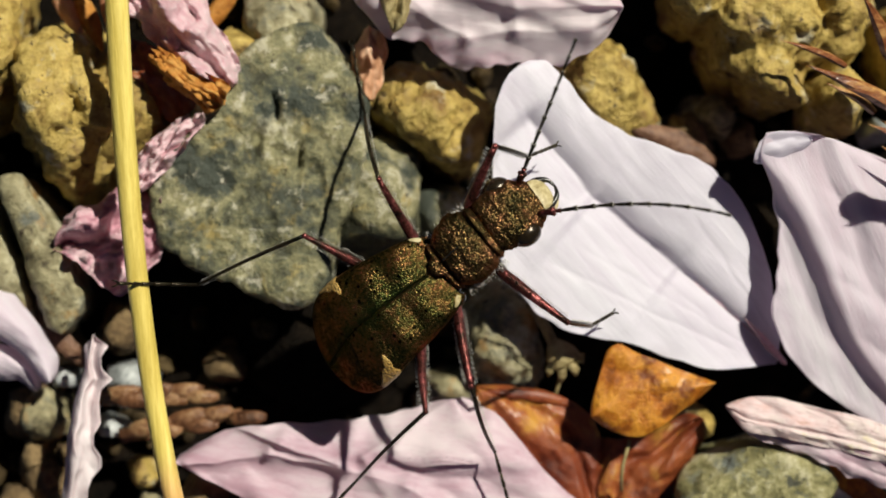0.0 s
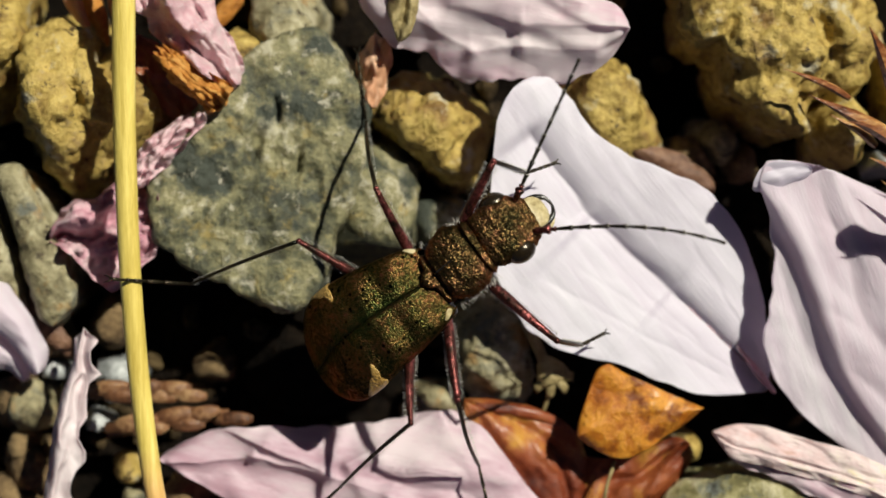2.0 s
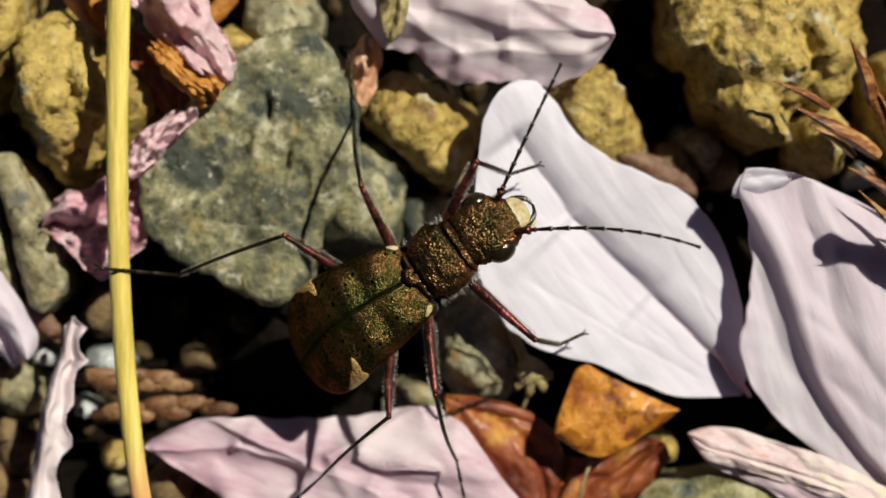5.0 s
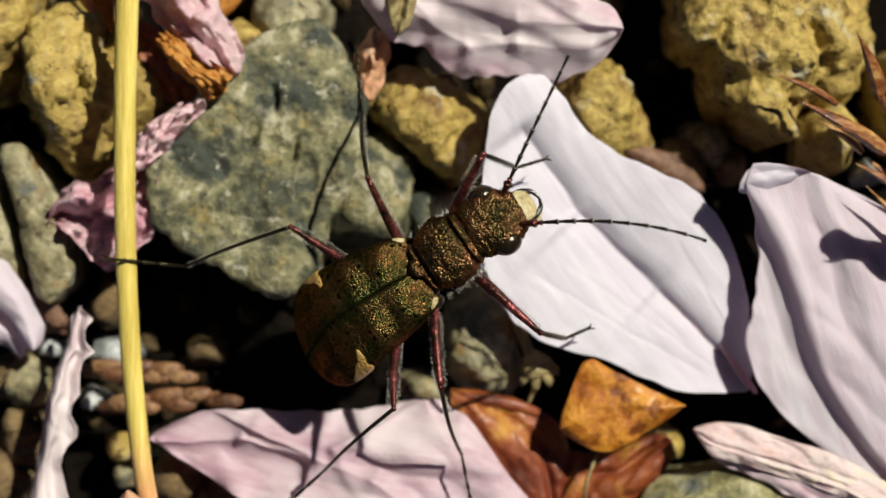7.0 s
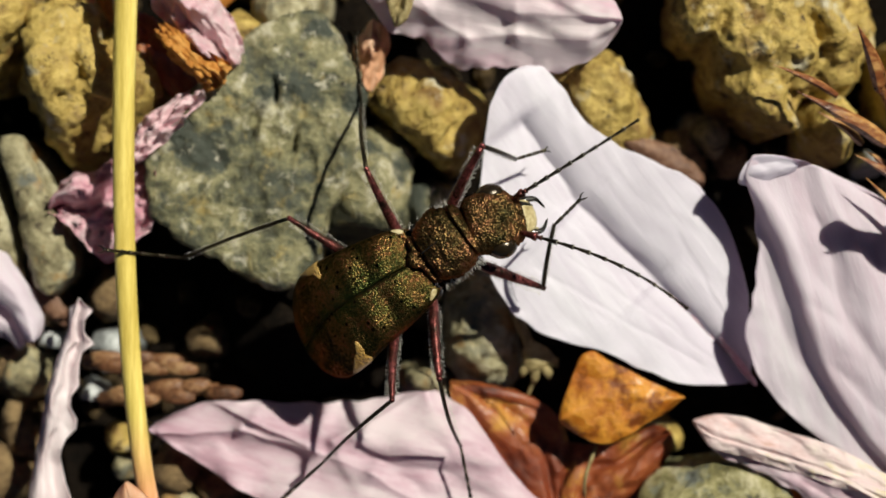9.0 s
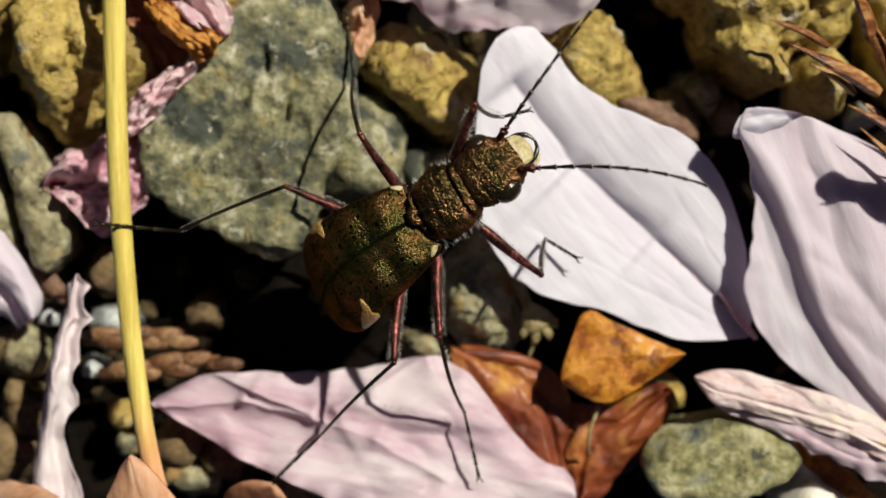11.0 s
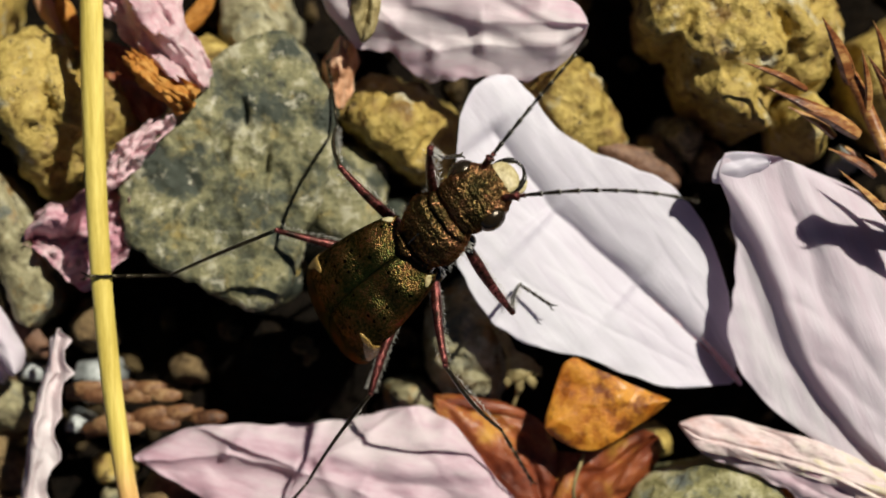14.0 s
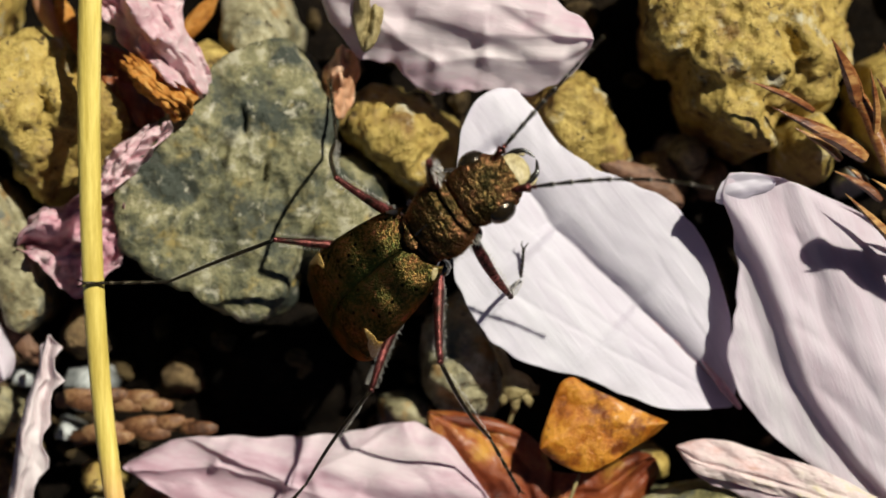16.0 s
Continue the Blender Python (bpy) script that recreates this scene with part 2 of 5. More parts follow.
BRACT = surface("pink_brown_bract", [(0.25, (0.58, 0.27, 0.14)), (0.5, (0.78, 0.45, 0.27)), (0.8, (0.86, 0.62, 0.44))], big=0.4, fine=2.0, stretch=(0.3, 1, 1), rough=0.5, bump=0.06,
                translucent=0.3, glow_through=(1, 0.65, 0.45))
STRAW = surface("yellow_straw", [(0.2, (0.5, 0.37, 0.07)), (0.5, (0.76, 0.61, 0.16)), (0.8, (0.86, 0.76, 0.32))], big=0.3, fine=3.0, stretch=(1, 0.07, 1), rough=0.42, bump=0.07, grain=0.5, specular=0.4, random=0, fade=((1.0, 0.62, 1.2), -8.2, -12.0), drift=0.0)
TWIG = surface("red_brown_twig", [(0.15, (0.06, 0.018, 0.008)), (0.5, (0.24, 0.08, 0.026)), (0.85, (0.62, 0.36, 0.13))], big=0.5, fine=3.0, stretch=(0.3, 1, 1), rough=0.3, bump=0.05, specular=0.6, coat=0.3, contrast=2.8)
SCALY = surface("scaly_brown_twig", [(0.2, (0.05, 0.02, 0.01)), (0.5, (0.19, 0.085, 0.038)), (0.85, (0.46, 0.29, 0.14))], big=0.8, fine=3.0, rough=0.36, bump=0.1, specular=0.5, random=0.3)
TAN = surface("tan_calyx", [(0.25, (0.12, 0.09, 0.035)), (0.5, (0.27, 0.21, 0.09)), (0.8, (0.42, 0.35, 0.18))], big=0.8, fine=3.0, rough=0.6, bump=0.1)
SHELL = surface("bronze_wing_case", [(0.05, (0.024, 0.032, 0.008)), (0.3, (0.072, 0.06, 0.017)), (0.52, (0.135, 0.084, 0.026)), (0.74, (0.215, 0.098, 0.038)), (0.95, (0.28, 0.09, 0.055))], big=0.6, fine=6.0, rough=0.34, bump=0.04, grain=0.5,
                metallic=0.95, specular=0.5, random=0, cells=13.0, pits=2.0, contrast=4.4, rim=(0.14, 0.11, 0.06), seam=((0.04, 0.058, 0.016), 0.8))
COPPER = surface("copper_cuticle", [(0.05, (0.02, 0.019, 0.007)), (0.35, (0.07, 0.048, 0.017)), (0.6, (0.15, 0.08, 0.032)), (0.88, (0.28, 0.12, 0.065))], big=0.8, fine=6.0, rough=0.32, bump=0.055, grain=0.5,
                 metallic=0.9, specular=0.5, random=0, cells=10.0, contrast=3.4, rim=(0.4, 0.3, 0.2))
LEG = surface("dark_metal_leg", [(0.3, (0.01, 0.012, 0.008)), (0.5, (0.03, 0.022, 0.014)), (0.75, (0.08, 0.07, 0.04))], big=1.0, fine=6.0, rough=0.3, bump=0.03, metallic=0.7, random=0)
THIGH = surface("copper_red_thigh", [(0.25, (0.022, 0.012, 0.008)), (0.5, (0.1, 0.026, 0.022)), (0.85, (0.42, 0.12, 0.12))], big=1.2, fine=5.0, rough=0.3, bump=0.04, metallic=0.7, random=0, contrast=2.4)
BLACK = surface("black_cuticle", [(0.3, (0.006, 0.005, 0.004)), (0.7, (0.018, 0.015, 0.01))], rough=0.2, bump=0.02, random=0, specular=0.6)
EYE = surface("dark_bronze_eye", [(0.2, (0.008, 0.006, 0.004)), (0.8, (0.045, 0.03, 0.014))], fine=7, rough=0.2, bump=0.008, random=0, specular=0.6, metallic=0.6, cells=14.0, coat=0.25)
CREAM = surface("cream_chitin", [(0.25, (0.24, 0.18, 0.07)), (0.5, (0.46, 0.38, 0.2)), (0.8, (0.62, 0.55, 0.34))], big=1.0, fine=5.0, rough=0.4, bump=0.03, random=0)
OCHRE_MARK = surface("ochre_marking", [(0.3, (0.42, 0.24, 0.06)), (0.7, (0.58, 0.38, 0.12))], big=1.0, fine=5.0, rough=0.45, bump=0.05, random=0, cells=7.0)
HAIR = surface("pale_bristle", [(0.3, (0.55, 0.52, 0.47)), (0.7, (0.75, 0.72, 0.68))], rough=0.4, bump=0.0, random=0)


# ---- shape helpers (millimetres) ----
def put(name, verts, faces, material, parent=None, at=None, label="", smooth=True):
    """One mesh object from millimetre vertices, under a parent if given, at a pose in its parent's space."""
    data = bpy.data.meshes.new(name)
    data.from_pydata([(float(v[0]) * MM, float(v[1]) * MM, float(v[2]) * MM) for v in verts], [], faces)
    data.materials.append(material)
    if smooth:
        data.polygons.foreach_set("use_smooth", [True] * len(data.polygons))
    data.validate()
    ob = new(name, data)
    if parent is not None:
        ob.parent = parent
    if at is not None:
        ob.matrix_basis = at
    return tagged(ob, label)


def mm(x, y, z, rx=0, ry=0, rz=0):
    return pose(x * MM, y * MM, z * MM, rx, ry, rz)


def join(*shapes):
    verts, faces = [], []
    for v, f in shapes:
        n = len(verts)
        verts += list(v)
        faces += [tuple(i + n for i in q) for q in f]
    return verts, faces


def tube(points, radii, sides=8, flat=1.0):
    """A closed tapered tube along points; flat squeezes it across its second axis."""
    pts = [Vector(p) for p in points]
    if isinstance(radii, (int, float)):
        radii = [radii] * len(pts)
    verts, faces = [], []
    ref = Vector((0, 0, 1)) if abs((pts[-1] - pts[0]).normalized().z) < 0.9 else Vector((0, 1, 0))
    for i, p in enumerate(pts):
        d = (pts[min(i + 1, len(pts) - 1)] - pts[max(i - 1, 0)]).normalized()
        a = d.cross(ref).normalized()
        b = a.cross(d)
        for k in range(sides):
            w = 2 * math.pi * k / sides
            verts.append(p + a * (math.cos(w) * radii[i]) + b * (math.sin(w) * radii[i] * flat))
    for i in range(len(pts) - 1):
        for k in range(sides):
            k2 = (k + 1) % sides
            faces.append((i * sides + k, i * sides + k2, (i + 1) * sides + k2, (i + 1) * sides + k))
    faces.append(tuple(range(sides - 1, -1, -1)))
    faces.append(tuple((len(pts) - 1) * sides + k for k in range(sides)))
    return verts, faces


def bend(points, n=8):
    """Points along a smooth line through the given ones."""
    p = [Vector(q) for q in points]
    p = [2 * p[0] - p[1]] + p + [2 * p[-1] - p[-2]]
    out = []
    for i in range(1, len(p) - 2):
        for k in range(n):
            t = k / n
            a, b, c, d = p[i - 1], p[i], p[i + 1], p[i + 2]
            out.append(0.5 * (2 * b + (c - a) * t + (2 * a - 5 * b + 4 * c - d) * t * t + (3 * b - a - 3 * c + d) * t ** 3))
    out.append(p[-2])
    return out


def ball(c, r, rings=10, sides=14):
    verts, faces = [(c[0], c[1], c[2] + r[2])], []
    for i in range(1, rings):
        a = math.pi * i / rings
        for k in range(sides):
            w = 2 * math.pi * k / sides
            verts.append((c[0] + r[0] * math.sin(a) * math.cos(w), c[1] + r[1] * math.sin(a) * math.sin(w), c[2] + r[2] * math.cos(a)))
    verts.append((c[0], c[1], c[2] - r[2]))
    last = len(verts) - 1
    for k in range(sides):
        k2 = (k + 1) % sides
        faces.append((0, 1 + k, 1 + k2))
        for i in range(rings - 2):
            faces.append((1 + i * sides + k, 1 + (i + 1) * sides + k, 1 + (i + 1) * sides + k2, 1 + i * sides + k2))
        faces.append((last, 1 + (rings - 2) * sides + k2, 1 + (rings - 2) * sides + k))
    return verts, faces


def loft(xs, widths, tops, bottoms, mids, sides=28, power=2.3):
    """A closed body along x; at each station a half width, heights above and below its middle, and the middle's height."""
    verts, faces = [], []
    for x, w, t, b, m in zip(xs, widths, tops, bottoms, mids):
        for k in range(sides):
            a = 2 * math.pi * k / sides
            c, s = math.cos(a), math.sin(a)
            c, s = math.copysign(abs(c) ** (2 / power), c), math.copysign(abs(s) ** (2 / power), s)
            verts.append((x, w * c, m + (t if s > 0 else b) * s))
    n = len(xs)
    for i in range(n - 1):
        for k in range(sides):
            k2 = (k + 1) % sides
            faces.append((i * sides + k, (i + 1) * sides + k, (i + 1) * sides + k2, i * sides + k2))
    faces.append(tuple(range(sides)))
    faces.append(tuple((n - 1) * sides + k for k in range(sides - 1, -1, -1)))
    return verts, faces


def worn_loft(xs, widths, tops, bottoms, mids, seed, relief=0.06, n=56, sides=72):
    """A loft with finer stations, whose skin is dented and wrinkled."""
    fine = np.linspace(xs[0], xs[-1], n)
    verts, faces = loft(fine, *[np.interp(fine, xs, e) for e in (widths, tops, bottoms, mids)], sides)
    out = []
    for k, p in enumerate(verts):
        m = float(np.interp(p[0], xs, mids))
        away = Vector((0, p[1], p[2] - m))
        q = Vector((p[0] * 1.6, p[1], p[2] + seed * 4.1))
        g = relief * (0.7 * noise.noise(q * 1.3) + 0.5 * abs(noise.noise(q * 3.1)) + 0.35 * noise.noise(q * 6.5))
        away = away.normalized() * g if away.length > 0.05 else Vector()
        out.append((p[0], p[1] + away.y, p[2] + away.z))
    return out, faces


def smooth_interp(x, xs, ys):
    """A smooth curve through stations."""
    x = np.asarray(x, float)
    fine = np.linspace(xs[0], xs[-1], 241)
    y = np.interp(fine, xs, ys)
    k = np.hanning(25)
    y = np.convolve(np.pad(y, 12, mode="edge"), k / k.sum(), mode="valid")
    return np.interp(x, fine, y)


def fractal(p, scale, octaves=4, h=0.9):
    return noise.fractal(Vector(p) * scale, h, 2.1, octaves)


# ---- ground ----
def ground_height(x, y):
    r = math.hypot(x, y)
    if r > 90:
        return 0.0
    mound = 3.6 * max(0.0, 1 - ((x + 7.0) / 4.4) ** 2 - ((y + 4.2) / 3.6) ** 2) ** 0.5
    return mound + (0.55 * fractal((x, y, 3.0), 0.35) + 0.18 * fractal((x, y, 9.0), 1.6, 3)) * min(1.0, (90 - r) / 20)


def build_ground():
    near = np.linspace(-32, 32, 150)
    far = np.array([34, 37, 42, 50, 65, 90, 150, 400, 1500, 8000, 40000])
    axis = np.concatenate([-far[::-1], near, far])
    n = len(axis)
    verts = [(x, y, ground_height(x, y)) for x in axis for y in axis]
    faces = [(i * n + j, (i + 1) * n + j, (i + 1) * n + j + 1, i * n + j + 1) for i in range(n - 1) for j in range(n - 1)]
    tagged(put("ground", verts, faces, SOIL), "soil under the gravel, coloured near-black for the shade in gaps", "ground", kind="structure")


build_ground()


# ---- stones ----
def sphere_mesh(level):
    b = bmesh.new()
    bmesh.ops.create_icosphere(b, subdivisions=level, radius=1.0)
    dirs = np.array([v.co.normalized() for v in b.verts])
    faces = [tuple(v.index for v in f.verts) for f in b.faces]
    b.free()
    return dirs, faces


SPHERES = {k: sphere_mesh(k) for k in (2, 3, 4, 5, 6)}


def stone_shape(top, bottom, cuts, seed, level=5, rough=0.16, tilt=(0, 0), bevels=9, flare=14, sharp=46, layers=0.0, grooves=()):
    """A broken stone round its middle axis: flat breaks at compass angles and distances, a top that tilts, bevelled corners, and noise."""
    rnd = random.Random(seed)
    dirs, faces = SPHERES[level]
    zc = (top + bottom) / 2
    planes = []
    for az, dist in cuts:
        e = radians(rnd.uniform(-4, flare))
        planes.append((math.cos(e) * math.cos(radians(az)), math.cos(e) * math.sin(radians(az)), math.sin(e), dist))
    tx, ty = radians(tilt[0]), radians(tilt[1])
    up = Vector((math.sin(tx), math.sin(ty), 1)).normalized()
    planes.append((*up, top - zc))
    planes.append((0, 0, -1, zc - bottom))
    reach = sum(d for _, d in cuts) / len(cuts)
    for _ in range(bevels):
        a, e = rnd.uniform(0, 2 * math.pi), radians(rnd.uniform(20, 55))
        support = math.hypot(reach * math.cos(e), (top - zc) * math.sin(e))
        planes.append((math.cos(e) * math.cos(a), math.cos(e) * math.sin(a), math.sin(e), support * rnd.uniform(0.97, 1.15)))
    planes = np.array(planes)
    q = np.maximum(dirs @ planes[:, :3].T, 0) / planes[:, 3]
    weight = q ** sharp
    radius = weight.sum(1) ** (-1 / sharp)
    facing = weight @ (planes[:, :3] / planes[:, 3:])
    facing /= np.linalg.norm(facing, axis=1)[:, None]
    pts = dirs * radius[:, None]
    out = []
    size = min(reach, 4.0)
    pts *= (1.06, 1.06, 1)
    for p, d in zip(pts, facing):
        a = p + np.array((seed * 7.3, seed * 3.1, 0))
        n = fractal(a, 1.1 / size, 4, 0.8)
        ledge = n * 5 + 0.6 * fractal(a + 9, 0.9, 2)
        ledge = (math.floor(ledge) + min(1.0, (ledge - math.floor(ledge)) * 3.5)) / 5
        chip = abs(fractal(a + 20, 2.6 / size, 3, 0.8))
        n = 0.35 * n + 0.6 * ledge - 0.45 * max(0.0, 0.16 - chip) / 0.16 * 0.5 + 0.4 * fractal(a + 5, 1.5, 5, 0.6)
        n += 0.9 * (min(0.6, noise.voronoi(Vector(a) * (1.9 / size + 0.35))[0][0]) - 0.3) + 0.4 * (min(0.6, noise.voronoi(Vector(a) * 2.6)[0][0]) - 0.3)
        if layers:
            step = a[0] * 0.5 + a[1] * 0.3 + 0.8 * fractal(a, 0.35, 2)
            n += layers * (0.5 - abs((step % 1.0) - 0.5))
        for gx, gy, angle, half, wide, deep in grooves:
            c, q = math.cos(radians(angle)), math.sin(radians(angle))
            along, across = (p[0] - gx) * c + (p[1] - gy) * q, -(p[0] - gx) * q + (p[1] - gy) * c + 0.15 * noise.noise(Vector(p))
            if p[2] > 0 and abs(along) < half:
                n -= deep * math.exp(-(across / wide) ** 2) * (1 - (along / half) ** 2)
        g = rough * n * size * 0.8
        out.append((p[0] + d[0] * g, p[1] + d[1] * g, p[2] + d[2] * g + zc))
    return out, faces


def stone(label, c, top, cuts, material, seed, level=4, name="stone", bottom=-0.4, **more):
    v, f = stone_shape(top, bottom, cuts, seed, level, **more)
    return tagged(put(name, v, f, material, at=mm(c[0], c[1], 0)), label, "stone", "gravel stones")


BIG_CUTS = [(-123, 5.21), (-111, 5.79), (-54, 5.76), (-21, 3.91), (-7, 4.25), (10, 4.93), (26, 5.51), (50, 6.39), (106, 5.2), (125, 4.29), (142, 3.73), (-171, 5.18)]
stone("large grey-green angular stone with ochre stains", (-8.8, 4.5), 7.0, BIG_CUTS, GREY_STONE, 1, level=6, rough=0.12, tilt=(2, 1), bevels=0, flare=2,
      grooves=((0.8, 2.6, 95, 0.9, 0.13, 2.2), (1.7, 0.3, 80, 0.9, 0.14, 2.2), (-0.2, 1.0, 70, 0.9, 0.2, 1.8), (2.6, -1.2, 85, 0.9, 0.1, 1.0), (-3.0, -2.6, 60, 1.2, 0.1, 1.0), (0.5, -2.6, 15, 1.0, 0.1, 0.7)))
stone("pale grey chipped stone under the beetle's leg", (-3.8, 2.8), 6.4, [(-144, 3.2), (-95, 2.58), (-18, 2.17), (-5, 1.96), (27, 2.53), (83, 2.56), (113, 2.34), (155, 1.62)], GREY_STONE, 2, rough=0.12)
stone("small dark grey stone chip", (-0.8, 1.7), 3.6, [(-113, 1.25), (-57, 1.01), (13, 1.49), (83, 1.11), (171, 1.42)], GREY_STONE, 3)
stone("small ochre stone beside crumpled petals", (-9.8, 10.1), 6.2, [(-57, 1.09), (23, 1.0), (63, 1.04), (128, 1.14), (-154, 1.03)], OCHRE_STONE, 4)
stone("olive-brown stone with a worn yellow edge", (-7.1, 11.7), 6.0, [(-123, 1.96), (-86, 2.08), (-46, 2.33), (26, 0.86), (-5, 0.9), (89, 2.6), (-179, 1.9)], TAN_STONE, 5)
stone("rugged ochre stone with a pale ridge", (-18.1, 8.0), 8.4, [(-155, 1.79), (-150, 1.94), (-69, 3.49), (-29, 2.69), (1, 1.9), (20, 2.18), (63, 3.14), (101, 3.43), (152, 2.67), (-174, 1.83)], OCHRE_STONE, 6, level=5, rough=0.3, layers=0.5, grooves=((0.9, 0.0, 100, 2.2, 0.22, 1.5),))
stone("ochre stone behind the straw stem", (-15.3, 7.6), 6.6, [(-153, 2.0), (-85, 2.9), (-40, 2.0), (12, 1.55), (35, 1.7), (80, 2.8), (179, 1.9)], OCHRE_STONE, 7)
stone("large pale ochre stone with a flat top", (-22.3, 10.8), 7.6, [(-84, 3.26), (-46, 2.87), (-8, 1.9), (-35, 2.0), (-8, 2.6), (84, 3.72), (179, 3.4)], OCHRE_STONE, 8, level=5, rough=0.18)
stone("narrow tilted grey slab with rust stains", (-19.5, 1.0), 6.4, [(-74, 3.7), (-40, 2.6), (12, 0.85), (25, 1.0), (60, 2.6), (106, 3.9), (-166, 1.0), (-120, 2.6)], TAN_STONE, 9, level=5, rough=0.12, bevels=1, flare=3, tilt=(8, 0))
stone("broken grey-brown stone beside the slab", (-22.2, 0.6), 6.0, [(-74, 3.0), (14, 0.9), (106, 3.0), (-166, 1.6)], TAN_STONE, 10, rough=0.16, bevels=2, flare=3)
stone("yellow-brown stone with worn sloping edges", (-0.9, 6.3), 6.5, [(-132, 1.4), (-126, 1.44), (-85, 2.43), (-24, 2.78), (1, 2.45), (49, 1.88), (61, 1.79), (108, 2.62), (150, 2.8), (-138, 1.53)], OCHRE_STONE, 10, level=5, rough=0.22, tilt=(-6, -4))
stone("ochre stone half covered by a petal", (7.9, 6.8), 6.4, [(-94, 2.5), (-59, 2.81), (6, 1.78), (23, 1.49), (48, 1.97), (126, 2.76), (-158, 1.93)], OCHRE_STONE, 11, level=5, rough=0.2)
shapes = []
for c, top, cuts, seed in (((15.4, 11.0), 8.6, [(-178, 3.7), (-150, 3.9), (-127, 3.0), (-116, 2.9), (-81, 3.12), (-50, 4.2), (-9, 5.67), (89, 3.49)], 12),
                           ((15.1, 7.3), 8.2, [(179, 2.0), (-136, 1.75), (-105, 1.46), (-127, 1.14), (-48, 2.31), (-10, 2.32), (74, 2.15)], 13),
                           ((18.6, 9.1), 7.6, [(-98, 2.0), (-46, 1.87), (-1, 1.68), (94, 2.23), (-177, 1.79)], 14)):
    v, f = stone_shape(top, -0.4, cuts, seed, 6, rough=0.22, bevels=6, flare=6, layers=0.3, grooves=((2.2, -1.2, 110, 1.8, 0.35, 1.2), (-2.4, -0.9, 60, 1.2, 0.3, 1.4)))
    shapes.append(([(p[0] + c[0] - 15.4, p[1] + c[1] - 11.0, p[2]) for p in v], f))
rugged = put("stone", *join(*shapes), OCHRE_STONE, at=mm(15.4, 11.0, 0))
fuse = rugged.modifiers.new("fuse", "REMESH")
fuse.mode, fuse.voxel_size, fuse.use_smooth_shade = "VOXEL", 0.13 * MM, True
tagged(rugged, "large rugged yellow-ochre stone with deep hollows", "stone", "gravel stones")
stone("small olive stone under the dry twig", (18.9, 5.4), 6.6, [(-133, 1.56), (-67, 1.49), (-23, 1.4), (44, 1.3), (113, 1.79), (179, 1.35)], OCHRE_STONE, 15)
stone("olive stone behind the dry twig", (23.5, 7.4), 6.6, [(-136, 2.18), (-54, 2.29), (13, 1.76), (117, 2.39), (176, 1.75)], OCHRE_STONE, 16)
stone("small brown stone in a dark gap", (12.0, 4.4), 3.8, [(-117, 0.95), (-61, 1.03), (18, 0.88), (95, 1.09), (174, 0.96)], BROWN_STONE, 17)
stone("olive stone with a rusty patch", (2.0, -4.6), 5.0, [(-140, 2.16), (-85, 2.63), (-11, 1.86), (9, 1.42), (33, 1.84), (134, 2.27), (176, 1.72)], TAN_STONE, 18, level=5, rough=0.2)
stone("rounded grey-green stone with pale specks", (13.2, -12.8), 6.9, [(-98, 1.85), (-73, 1.9), (-38, 2.9), (0, 3.7), (30, 3.1), (70, 2.05), (100, 1.9), (140, 2.9), (175, 3.4), (-150, 3.1)], OLIVE_STONE, 19, level=5, rough=0.1, bevels=2, flare=2)
stone("small white stone with an ochre rim", (18.0, -15.4), 6.2, [(-69, 1.3), (29, 1.5), (75, 1.4), (137, 1.7), (-167, 1.6)], WHITE_STONE, 20, rough=0.12, bevels=3)
stone("small tan stone below the petal's edge", (-8.0, -14.9), 3.4, [(-100, 1.05), (-25, 1.12), (49, 0.98), (102, 1.05), (168, 1.1)], TAN_STONE, 21, level=3)
stone("small rough tan stone", (-12.6, -13.2), 3.8, [(-81, 0.82), (-12, 1.04), (52, 0.8), (105, 0.85), (-151, 0.88)], TAN_STONE, 22, level=3, rough=0.3)
stone("small dull brown gravel stone", (-21.5, -6.5), 3.6, [(-100, 1.17), (-38, 1.05), (10, 1.18), (97, 1.15), (171, 1.17)], BROWN_STONE, 23, level=3)
stone("small dull brown gravel stone", (-19.6, -3.5), 4.2, [(-136, 0.95), (-69, 0.85), (33, 0.85), (52, 0.8), (142, 1.05)], BROWN_STONE, 24, level=3)
stone("small flat ochre chip", (-11.7, -5.2), 1.9, [(-81, 0.31), (13, 1.0), (97, 0.3), (-136, 0.74)], OCHRE_STONE, 25, level=3)
stone("small pale tan stone chip beside a petal", (-0.9, -7.0), 3.2, [(-99, 0.73), (-35, 1.07), (44, 0.92), (98, 0.77), (179, 1.26)], TAN_STONE, 26, level=3)
for c, z, seed in (((-19.67, -4.88), 4.0, 31), ((-17.64, -7.56), 3.6, 32), ((21.2, 3.8), 7.0, 33)):
    stone("small translucent white quartz chip", c, z, [(-100, 0.4), (-20, 0.62), (60, 0.45), (150, 0.5)], PALE_CHIP, seed, level=3, name="quartz_chip", rough=0.1)

